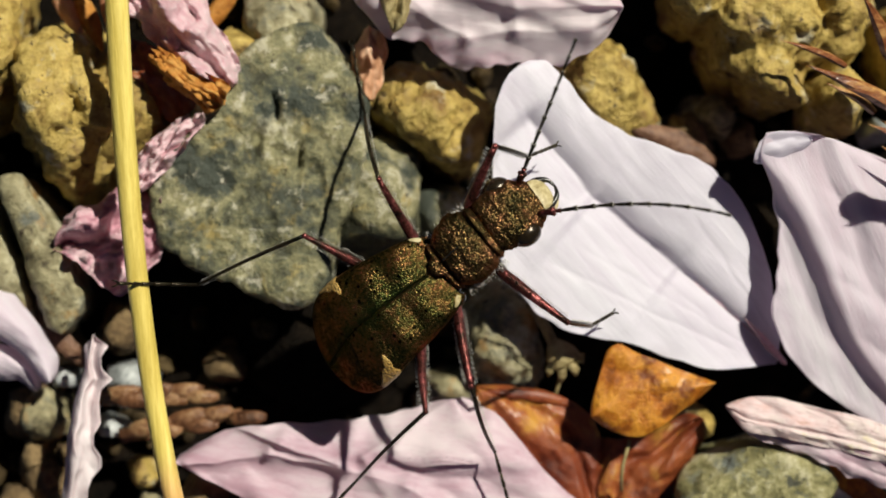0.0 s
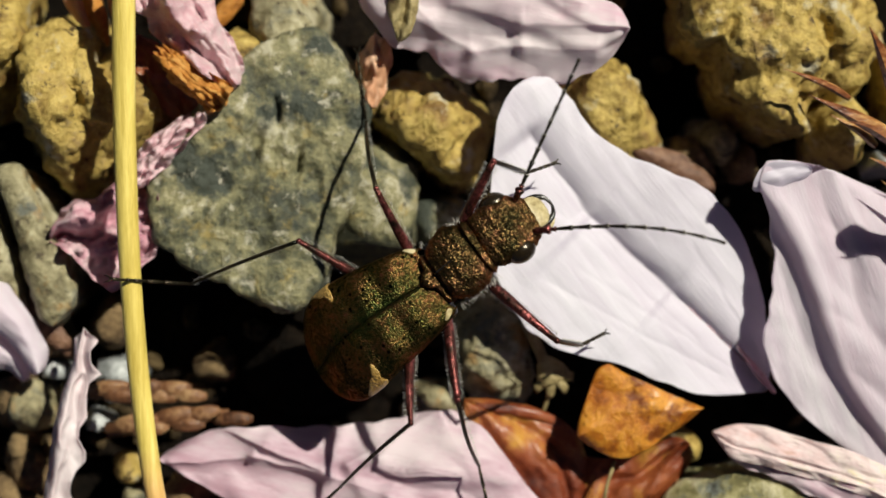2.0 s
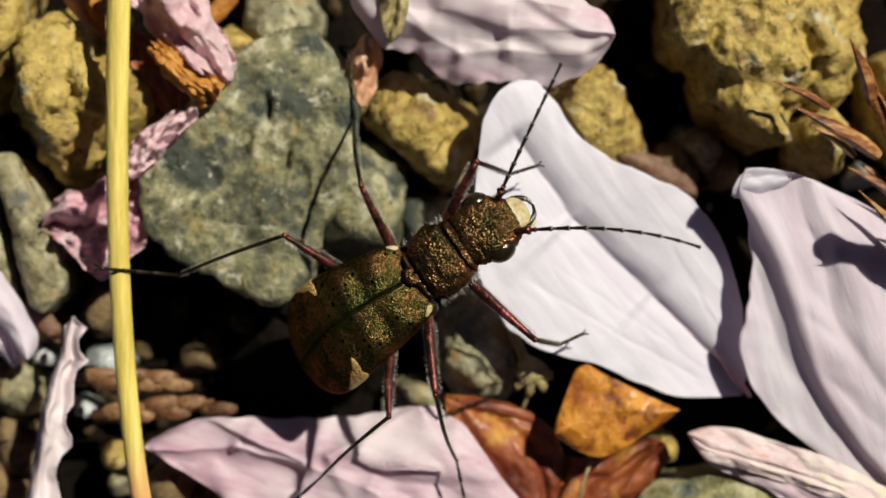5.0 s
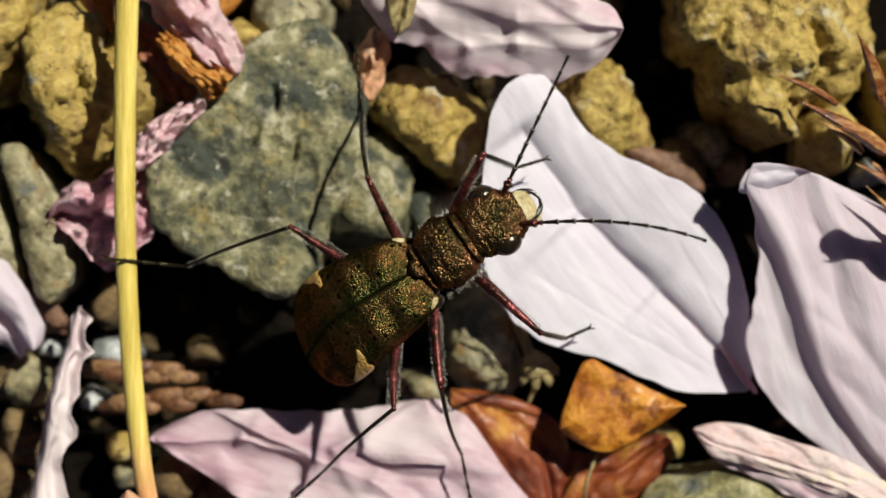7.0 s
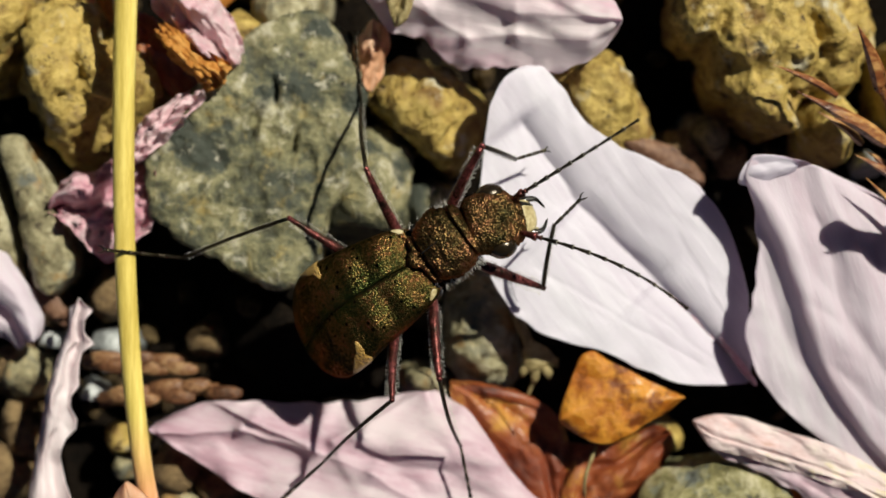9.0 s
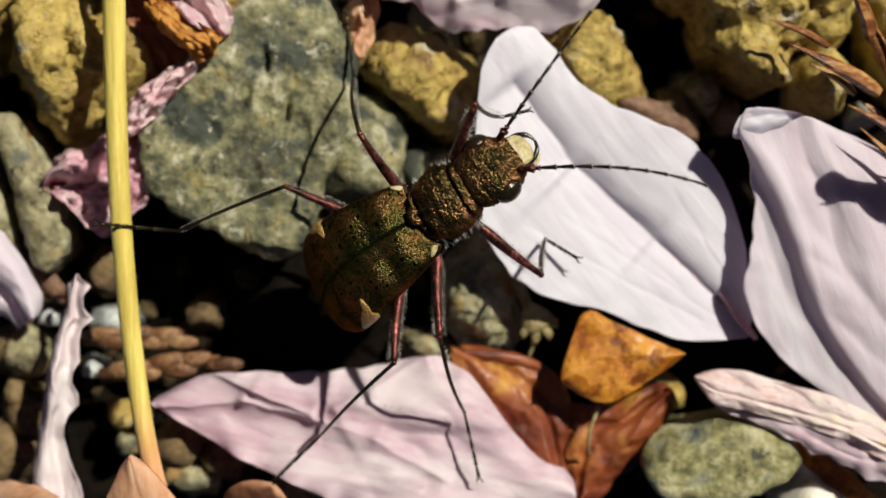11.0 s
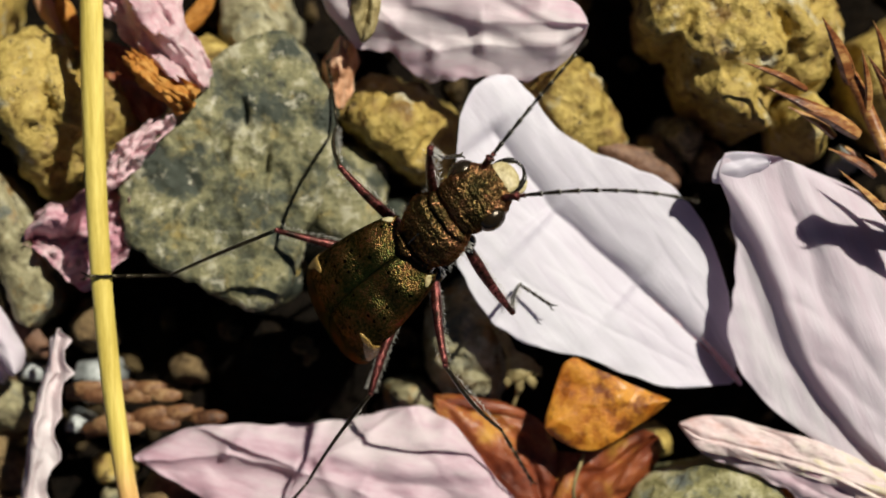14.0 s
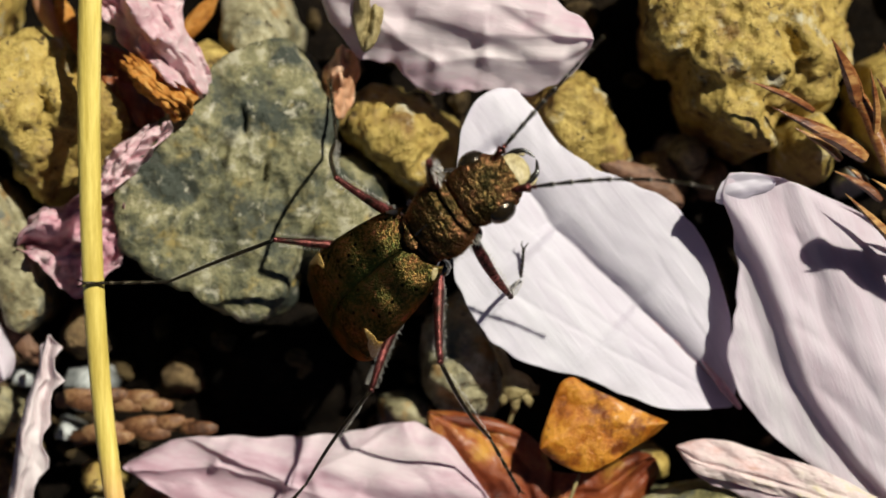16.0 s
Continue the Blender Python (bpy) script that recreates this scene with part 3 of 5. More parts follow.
for c, top, size, seed in (((-6.9, 0.0), 4.6, 1.0, 41), ((-16.7, -3.2), 2.0, 0.8, 45),
                           ((-20.9, -9.8), 3.2, 1.2, 47), ((-19.7, -8.9), 3.0, 0.7, 48), ((-13.2, -11.3), 4.6, 1.2, 49), ((-11.2, -12.2), 4.2, 1.0, 53), ((11.2, -9.8), 4.0, 0.8, 50), ((-22.4, -11.6), 3.4, 1.4, 51), ((10.2, -10.8), 3.6, 0.6, 52)):
    rnd = random.Random(seed)
    stone("small rough brown pebble in a gap" if seed in (45, 46, 47, 48, 49, 51, 53) else "small rough ochre pebble in a gap", c, top, [(a + rnd.uniform(-15, 15), size * rnd.uniform(0.75, 1.1)) for a in (-150, -95, -30, 20, 80, 140)], BROWN_STONE if seed in (45, 46, 47, 48, 49, 51, 53) else OCHRE_STONE, seed, level=3, name="pebble", rough=0.2)


stone("pale grey-green stone chip behind the straw", (-16.6, -5.2), 3.4, [(-100, 0.6), (-30, 1.0), (30, 0.9), (90, 0.65), (170, 1.05)], PALE_CHIP, 61, level=4, rough=0.14)
for c, top, size, material, seed, label in (((-16.8, -2.95), 4.0, 1.05, BROWN_STONE, 62, "rough brown pebble behind the torn petal"), ((-20.8, -6.7), 4.2, 1.15, TAN_STONE, 63, "rough olive-tan pebble beside a pale petal"),
                                            ((-16.1, -9.9), 3.8, 0.75, OCHRE_STONE, 64, "small rough ochre pebble under the straw"), ((-15.9, -11.3), 3.6, 0.7, TAN_STONE, 65, "small tan pebble under the straw"),
                                            ((-13.5, -12.6), 3.6, 1.0, TAN_STONE, 66, "rough yellow-green pebble below the petal"), ((-11.9, -4.9), 2.6, 0.95, BROWN_STONE, 67, "flat brown chip in deep shade"),
                                            ((-21.4, -8.6), 3.4, 0.8, BROWN_STONE, 68, "small brown pebble in deep shade"), ((13.1, 5.2), 4.6, 0.9, TAN_STONE, 69, "small tan pebble in a dark gap"),
                                            ((10.9, 4.0), 4.4, 0.8, TAN_STONE, 70, "small tan pebble beside a leaf scrap"), ((14.5, 4.3), 4.4, 0.7, BROWN_STONE, 71, "small brown pebble in a dark gap")):
    rnd = random.Random(seed)
    stone(label, c, top, [(a + rnd.uniform(-15, 15), size * rnd.uniform(0.75, 1.1)) for a in (-150, -95, -30, 20, 80, 140)], material, seed, name="pebble", rough=0.24)


def build_grit():
    """Fine gravel on the soil, between and around the stones."""
    rnd = random.Random(5)
    dirs, faces = SPHERES[2]
    verts, quads = [], []
    for k in range(560):
        x, y = rnd.uniform(-34, 34), rnd.uniform(-26, 26)
        r = rnd.uniform(0.25, 0.9) if rnd.random() < 0.75 else rnd.uniform(0.5, 0.9)
        if abs(x) > 24 or abs(y) > 17:
            r *= 2.0
        turn = Euler((rnd.uniform(0, 3), rnd.uniform(0, 3), rnd.uniform(0, 3))).to_matrix()
        sx, sy, sz = r * rnd.uniform(0.7, 1.3), r * rnd.uniform(0.6, 1.1), r * rnd.uniform(0.4, 0.8)
        base = ground_height(x, y) + r * 0.3
        n = len(verts)
        for d in dirs:
            g = 1 + 0.35 * noise.noise(Vector(d) * 1.7 + Vector((k, 0, 0)))
            p = turn @ Vector((d[0] * sx * g, d[1] * sy * g, d[2] * sz * g))
            verts.append((p.x + x, p.y + y, p.z + base))
        quads += [tuple(i + n for i in f) for f in faces]
    tagged(put("grit", verts, quads, GRIT, smooth=False), "fine brown gravel and crumbs on dark soil", "gravel", kind="stuff")


build_grit()


# ---- petals, leaves and bracts ----
def blade_shape(s0, s1, left, right, z=(0, 0), lift=(0, 0), crease=0.0, wrinkle=0.2, freq=0.5, arch=0.0, seed=0, ribs=0.02, thick=0.13, ragged=0.05, nu=64, nv=40, curl=2.0, folds=(), steps=(), crumple=0.0, grow=False, shear=0.0, ridges=()):
    """A thin blade along x from s0 to s1 with left and right edges at even stations; z: heights of base and tip; lift: how far the edges rise;
    folds: (where across, depth, width) of long creases that run along the blade; ridges: raised folds from one place to another, with a height and
    the breadths of their left and right slopes."""
    stations = np.linspace(0, 1, len(left))
    us = np.linspace(0, 1, nu)
    le, ri = (smooth_interp(us, stations, e) if len(e) < 15 else np.interp(us, stations, e) for e in (left, right))
    close = np.minimum(1, np.minimum(us, 1 - us) / 0.035) ** 0.5
    mid = (le + ri) / 2
    le, ri = mid + (le - mid) * (0.25 + 0.75 * close), mid + (ri - mid) * (0.25 + 0.75 * close)
    top, low = [], []
    for i, u in enumerate(us):
        x = s0 + (s1 - s0) * u
        for j in range(nv):
            v = -1 + 2 * j / (nv - 1)
            y = mid[i] + (le[i] - ri[i]) / 2 * v
            edge = abs(v) ** 6
            y += ragged * edge * (le[i] - ri[i]) * noise.noise(Vector((x * 1.1, v * 2, seed * 5.7)))
            h = z[0] + (z[1] - z[0]) * u + arch * math.sin(math.pi * u)
            h += (lift[0] if v > 0 else lift[1]) * abs(v) ** curl * (u if grow else 1)
            h -= crease * math.exp(-(v / 0.09) ** 2) * (1 - 0.5 * u)
            for where, depth, width in folds:
                h -= depth * math.exp(-((v - where) / width) ** 2)
            for where, drop, width in steps:
                if isinstance(where, tuple):
                    where = where[0] + (where[1] - where[0]) * u
                h -= drop * 0.5 * (1 + math.tanh((v - where) / width))
            for x0, y0, x1, y1, high, wide_l, wide_r in ridges:
                long = math.hypot(x1 - x0, y1 - y0)
                c, q = (x1 - x0) / long, (y1 - y0) / long
                along, across = (x - x0) * c + (y - y0) * q, (y - y0) * c - (x - x0) * q
                end = max(0.0, -along, along - long)
                across += 0.12 * noise.noise(Vector((x * 0.8, y * 0.8, seed)))
                h += high * math.exp(-abs(across) / (wide_l if across > 0 else wide_r) - (end / 0.35) ** 2)
            p = Vector((x * 0.5, y, seed * 3.3))
            h += wrinkle * fractal(p, freq, 3) + ribs * math.sin(v * (le[i] - ri[i]) * 3.2 + 3 * noise.noise(p)) * (0.4 + 0.6 * u)
            if crumple:
                h += crumple * (abs(fractal(Vector((x * 0.35, y, seed * 3.3)), freq * 1.2, 2, 1.1)) + 0.35 * abs(fractal(Vector((x * 0.6, y * 0.8, seed)), freq * 2.0, 2, 1.1)))
            h += wrinkle * 0.8 * edge * noise.noise(Vector((x * 0.9, v, seed * 2.2)))
            top.append((x + shear * y, y, h))
            low.append((x + shear * y, y, h - thick))
    n = nu * nv
    faces = []
    for i in range(nu - 1):
        for j in range(nv - 1):
            a, b, c, d = i * nv + j, (i + 1) * nv + j, (i + 1) * nv + j + 1, i * nv + j + 1
            faces += [(a, b, c, d), (n + d, n + c, n + b, n + a)]
    rim = [i * nv for i in range(nu)] + [(nu - 1) * nv + j for j in range(1, nv)] + [i * nv + nv - 1 for i in range(nu - 2, -1, -1)] + [j for j in range(nv - 2, 0, -1)]
    for a, b in zip(rim, rim[1:] + rim[:1]):
        faces.append((b, a, n + a, n + b))
    return top + low, faces


def blade(name, label, category, group, base, az, s0, s1, left, right, material, parent=None, **shape):
    v, f = blade_shape(s0, s1, left, right, **shape)
    ob = put(name, v, f, material, parent, mm(base[0], base[1], 0, rz=az), label if parent is None else "")
    if parent is None:
        tagged(ob, label, category, group)
    return ob


def fallen_petal(label, *a, **k):
    return blade("petal", label, "petal", "fallen cherry petals", *a, **k)


broad = fallen_petal("broad white-pink cherry petal creased along its middle", (14.9, -6.7), 127.4, 0.0, 18.7,
             [0.5, 2.8, 4.0, 4.9, 6.5, 7.2, 7.2, 6.6, 5.1, 3.4, 1.5], [-0.2, -1.4, -2.5, -3.2, -3.7, -3.5, -2.6, -1.5, -1.0, -1.2, -0.9], WHITE_PETAL,
             z=(6.3, 8.1), lift=(0.1, -0.25), wrinkle=0.16, freq=0.22, seed=1, arch=0.1, ribs=0.01, ragged=0.015, nu=130, nv=130,
             ridges=((0.3, -0.1, 6.2, 0.7, -0.65, 1.3, 0.42), (6.8, 0.77, 11.6, 1.46, -0.85, 2.0, 0.68), (12.2, 1.5, 16.4, 1.35, -0.7, 2.0, 0.75),
                     (2.0, 0.9, 10.0, 3.4, -0.03, 0.15, 0.2), (2.2, 1.6, 10.5, 5.0, -0.035, 0.14, 0.2), (1.8, -0.6, 8.0, -1.4, -0.03, 0.15, 0.15), (4.0, 1.3, 13.0, 2.6, -0.025, 0.12, 0.15)))
heights = {(round(c.co.x / MM, 1), round(c.co.y / MM, 1)): c.co.z / MM for c in broad.data.vertices[:130 * 130]}
# a rosy tube added in the crease, drawing its dark shaded line
spine = [(k * 0.45 + 0.3, -0.14 + 0.135 * (k * 0.45 + 0.3)) for k in range(14)]
spine = [(x, y, min(((x - p[0]) ** 2 + (y - p[1]) ** 2, h) for p, h in heights.items())[1] - 0.01) for x, y in spine]
put("midrib", *tube(spine, [0.06 - 0.0035 * k for k in range(14)], 8, 0.6), ROSE_PETAL, broad, label="thin rosy line drawn along the crease")
v, f = blade_shape(-0.35, 2.6, [0.1, 0.16, 0.2, 0.16, 0.1, 0.04], [-0.1, -0.16, -0.18, -0.14, -0.1, -0.04], z=(6.35, 6.52), lift=(-0.1, -0.1), wrinkle=0.05, freq=0.8, seed=17, ribs=0.0, thick=0.2, nu=30, nv=12)
put("claw", v, f, PINK_PETAL, broad, label="narrow pink petal base")
folded = fallen_petal("large white-pink petal with long folds and shadows", (22.7, -13.0), 110.0, -0.4, 17.8,
             [0.7, 2.0, 4.3, 5.1, 5.0, 4.3, 3.6, 3.0, 2.7, 2.7, 1.7], [-0.4, -1.2, -2.1, -2.8, -3.3, -3.7, -4.2, -4.4, -4.3, -3.9, -3.4], PETAL, shear=0.8,
             z=(7.4, 9.25), lift=(0.55, -1.0), grow=True, wrinkle=0.15, freq=0.25, seed=2, ribs=0.012, steps=(((-0.25, 1.25), 0.8, 0.065), ((-0.7, 0.4), 0.15, 0.1), ((-0.2, 0.9), -0.12, 0.05), ((-1.0, 0.0), -0.2, 0.08)), crumple=0.4, ragged=0.015, nu=110, nv=90)
v, f = blade_shape(0, 2.8, [0.2, 0.75, 0.95, 0.9, 0.7, 0.5, 0.2], [-0.15, -0.35, -0.4, -0.3, -0.25, -0.3, -0.15], z=(9.65, 9.75), lift=(0.1, -0.35), wrinkle=0.15, freq=0.8, seed=12, arch=0.2, ribs=0.0, crumple=0.2, ragged=0.06, nu=40, nv=24)
put("folded_tip", v, f, WHITE_PETAL, folded, folded.matrix_basis.inverted() @ mm(13.75, 2.75, 0, rz=14), "white tip folded over")
fallen_petal("ruffled white-pink petal with a rosy edge", (-4.4, 12.6), -9.1, 0.2, 13.0,
             [0.9, 2.5, 3.1, 3.7, 4.3, 4.2, 3.4, 2.5, 1.7, 0.9, 0.3], [-0.2, -1.7, -2.4, -2.5, -3.4, -3.5, -3.2, -3.1, -3.0, -2.5, -0.9], RUFFLED_PETAL,
             z=(8.2, 8.6), lift=(-0.7, -1.0), wrinkle=0.45, freq=0.3, seed=3, ribs=0.015, crumple=0.7, steps=(((0.6, 0.1), -0.35, 0.08), ((-0.1, -0.4), -0.4, 0.1)), ragged=0.09, nu=160, nv=90,
             ridges=((3.0, -0.9, 6.0, -2.2, 0.3, 0.7, 0.5), (6.0, -2.2, 8.2, -1.7, 0.3, 0.7, 0.5), (8.2, -1.7, 11.6, -1.5, 0.25, 0.7, 0.5), (4.8, -0.3, 8.1, -0.7, 0.26, 0.7, 0.5), (8.1, -0.7, 12.3, -0.3, 0.26, 0.6, 0.5), (4.0, 0.9, 10.6, 0.6, 0.26, 0.7, 0.5), (2.0, 0.4, 3.8, -1.0, 0.3, 0.4, 0.5)))
fallen_petal("pale pink petal creased like paper", (-14.2, -9.2), -13.7, 0.0, 21.0,
             [0.3, 1.9, 2.5, 2.8, 3.4, 4.1, 5.1, 4.8, 2.8, 1.2, 0.9], [-0.1, -0.7, -1.5, -2.0, -2.4, -2.8, -3.2, -3.8, -3.7, -2.9, -1.1], BLUSH_PETAL,
             z=(6.0, 6.8), lift=(-1.0, 0.1), curl=2.6, wrinkle=0.75, freq=0.28, seed=4, ribs=0.012, steps=(((-2.6, 2.6), 0.35, 0.22), ((0.1, -0.5), 0.3, 0.3)), crumple=0.5, ragged=0.02, nu=190, nv=120,
             ridges=((2.4, 2.1, 4.8, 1.7, 0.55, 0.9, 0.22), (4.8, 1.7, 7.6, 1.15, 0.55, 0.9, 0.22), (0.6, 0.0, 4.4, 1.1, 0.5, 0.8, 0.3), (4.4, 1.1, 8.0, 0.95, 0.5, 0.5, 0.3), (8.0, 0.95, 11.0, 0.7, 0.35, 0.5, 0.4), (8.8, 1.7, 12.5, 4.9, 0.5, 0.3, 1.6), (11.0, 0.7, 14.5, -0.6, 0.3, 0.6, 0.5)))
strip = fallen_petal("withered cream petal folded into a strip with rosy margin", (20.9, -12.41), 157.1, -2.4, 9.7,
                     [0.6, 0.5, 0.4, 0.3, 0.2, 0.25, 0.35, 0.5, 0.7, 0.85, 0.1], [-1.2, -1.2, -1.25, -1.4, -1.55, -1.5, -1.4, -1.27, -1.2, -0.95, -0.15], FADED_PETAL,
                     z=(8.5, 7.0), lift=(-0.25, -0.3), wrinkle=0.2, freq=0.8, seed=5, ribs=0.012, crumple=0.36, folds=((0.35, 0.14, 0.1),), ragged=0.04, nu=120, nv=60,
                     ridges=((9.0, 0.3, 3.0, -0.1, 0.14, 0.3, 0.15), (3.6, 0.0, -1.0, -0.7, 0.25, 0.2, 0.5), (2.0, -0.2, -2.0, 0.2, 0.2, 0.3, 0.2)))
v, f = blade_shape(-2.4, 8.9, [1.3, 1.5, 1.5, 1.35, 1.6, 1.3, 1.35, 1.2, 1.4, 1.05, 1.15, 0.95, 1.05, 0.95, 1.05, 0.95, 0.5], [0.0, 0.0, 0.0, 0.0, -0.1, -0.1, -0.1, 0.0, 0.0, 0.1, 0.1, 0.2, 0.2, 0.3, 0.4, 0.5, 0.3],
                   z=(8.2, 6.7), lift=(-0.2, 0.0), wrinkle=0.25, freq=0.6, seed=15, ribs=0.0, crumple=0.5, ragged=0.08, nu=120, nv=36)
put("frilled_margin", v, f, BLUSH_PETAL, strip, label="rosy frilled margin")
fallen_petal("narrow curled white petal with a torn toothed edge", (-18.5, -14.1), 83.8, -0.6, 11.4,
             [1.6, 1.6, 1.6, 1.6, 1.6, 1.6, 1.6, 1.55, 1.5, 1.45, 1.4, 1.35, 1.3, 1.25, 1.2, 1.1, 1.0, 0.95, 0.8, 0.65, 0.52, 0.52, 0.56, 0.15],
             [-0.9, -1.0, -1.0, -0.9, -0.7, -0.4, -0.1, 0.1, 0.25, 0.2, 0.05, -0.4, -0.4, -0.05, -0.05, -0.38, -0.33, -0.28, -0.33, -0.9, -0.4, -0.36, -0.68, 0.0], TORN_PETAL,
             z=(6.2, 6.8), lift=(-0.9, 0.3), wrinkle=0.4, freq=0.45, seed=6, ribs=0.0, crumple=0.7, steps=(((-0.1, 0.2), -0.6, 0.1),), ragged=0.02, nu=150)
fallen_petal("pale curled petal lying at a stone's edge", (-22.9, -1.4), -46.0, -1.1, 4.7,
             [0.8, 1.2, 1.7, 1.8, 1.7, 1.6, 1.5, 1.3, 1.1, 0.9, 0.2], [0.7, 0.4, 0.1, -0.1, -0.4, -0.2, -0.1, -0.1, -0.3, -0.5, -0.5], PETAL,
             z=(6.8, 6.2), lift=(-1.0, -0.8), wrinkle=0.25, freq=0.6, seed=7)
fallen_petal("small pale petal tip curled under another", (-23.1, -3.6), -36.3, -0.8, 3.0,
             [0.7, 0.8, 1.0, 1.1, 1.2, 1.3, 1.2, 1.1, 1.0, 0.7, 0.4], [0.7, 0.2, -0.2, -0.6, -0.8, -0.5, -0.3, -0.0, 0.0, -0.1, -0.1], PETAL,
             z=(5.4, 5.0), lift=(-0.6, -0.6), wrinkle=0.25, freq=0.6, seed=8)
blade("leaf", "folded glossy orange-brown dry leaf scrap", "leaf", "dry leaf scraps", (5.9, -9.0), 15.1, -0.2, 5.9,
      [0.7, 1.6, 2.4, 3.2, 3.3, 2.6, 2.1, 1.5, 1.0, 0.5, 0.0], [0.3, -0.4, -1.0, -1.2, -1.2, -1.1, -0.9, -0.7, -0.6, -0.4, -0.1], ORANGE_LEAF,
      z=(7.1, 6.9), lift=(-0.3, -0.6), wrinkle=0.25, freq=0.6, seed=9, crumple=0.2, arch=0.3, thick=0.2, ribs=0.01, ragged=0.02, curl=1.6)
scrap = blade("leaf", "glossy red-brown dry leaf scrap beside a petal", "leaf", "dry leaf scraps", (5.9, -15.2), 123.9, -0.2, 10.0,
      [-0.1, 0.6, 0.8, 0.8, 0.8, 0.8, 0.8, 0.7, 0.7, 0.4, 0.1], [-0.3, -0.9, -1.6, -2.3, -3.0, -3.5, -3.5, -3.0, -2.3, -1.4, -0.1], RED_LEAF,
      z=(4.4, 5.2), lift=(-0.3, -0.8), wrinkle=0.4, freq=0.6, seed=10, crumple=0.25, thick=0.2, folds=((-0.3, 0.45, 0.16),))
put("rolled_rim", *tube(bend([(0.7, -7.2, 4.9), (1.9, -7.35, 4.9), (3.3, -7.6, 4.75), (4.5, -8.0, 4.5), (5.3, -8.7, 4.1)], 5), [0.04 + 0.24 * math.sin(math.pi * k / 20) ** 0.5 for k in range(21)], 10, 0.6), RED_LEAF, scrap, scrap.matrix_basis.inverted(), "rolled pink-brown rim")
blade("leaf", "crumpled red-brown leaf scrap with yellow edge", "leaf", "dry leaf scraps", (6.5, -14.7), 47.7, -0.4, 7.1,
      [0.2, 1.1, 2.1, 2.7, 3.3, 3.5, 2.4, 2.0, 1.6, 1.2, 0.7], [-0.1, -0.8, -0.8, -0.8, -1.0, -1.1, -1.1, -1.0, -0.8, -0.6, -0.3], RED_LEAF,
      z=(4.2, 5.0), lift=(-0.6, -0.9), wrinkle=0.45, freq=0.7, seed=11, crumple=0.35, thick=0.2, folds=((0.2, 0.45, 0.16),))
blade("leaf", "curled orange-tan leaf scrap beside pale stone", "leaf", "dry leaf scraps", (17.0, -12.2), -40, 0, 6.4,
      [0.15, 0.45, 0.6, 0.6, 0.5, 0.4, 0.2], [-0.2, -0.5, -0.6, -0.5, -0.55, -0.5, -0.3], ORANGE_LEAF, z=(4.6, 5.2), lift=(-0.4, -0.2), wrinkle=0.3, freq=0.7, seed=14, crumple=0.5, nu=50, nv=20)
blade("leaf", "thin brown leaf scrap in a gap between stones", "leaf", "dry leaf scraps", (8.8, 4.9), -28, 0, 4.6,
      [0.2, 0.7, 0.9, 0.8, 0.3], [-0.2, -0.6, -0.9, -0.8, -0.3], SCRAP, z=(5.0, 4.2), lift=(-0.3, -0.4), wrinkle=0.3, freq=0.8, seed=12, nu=30, nv=16)

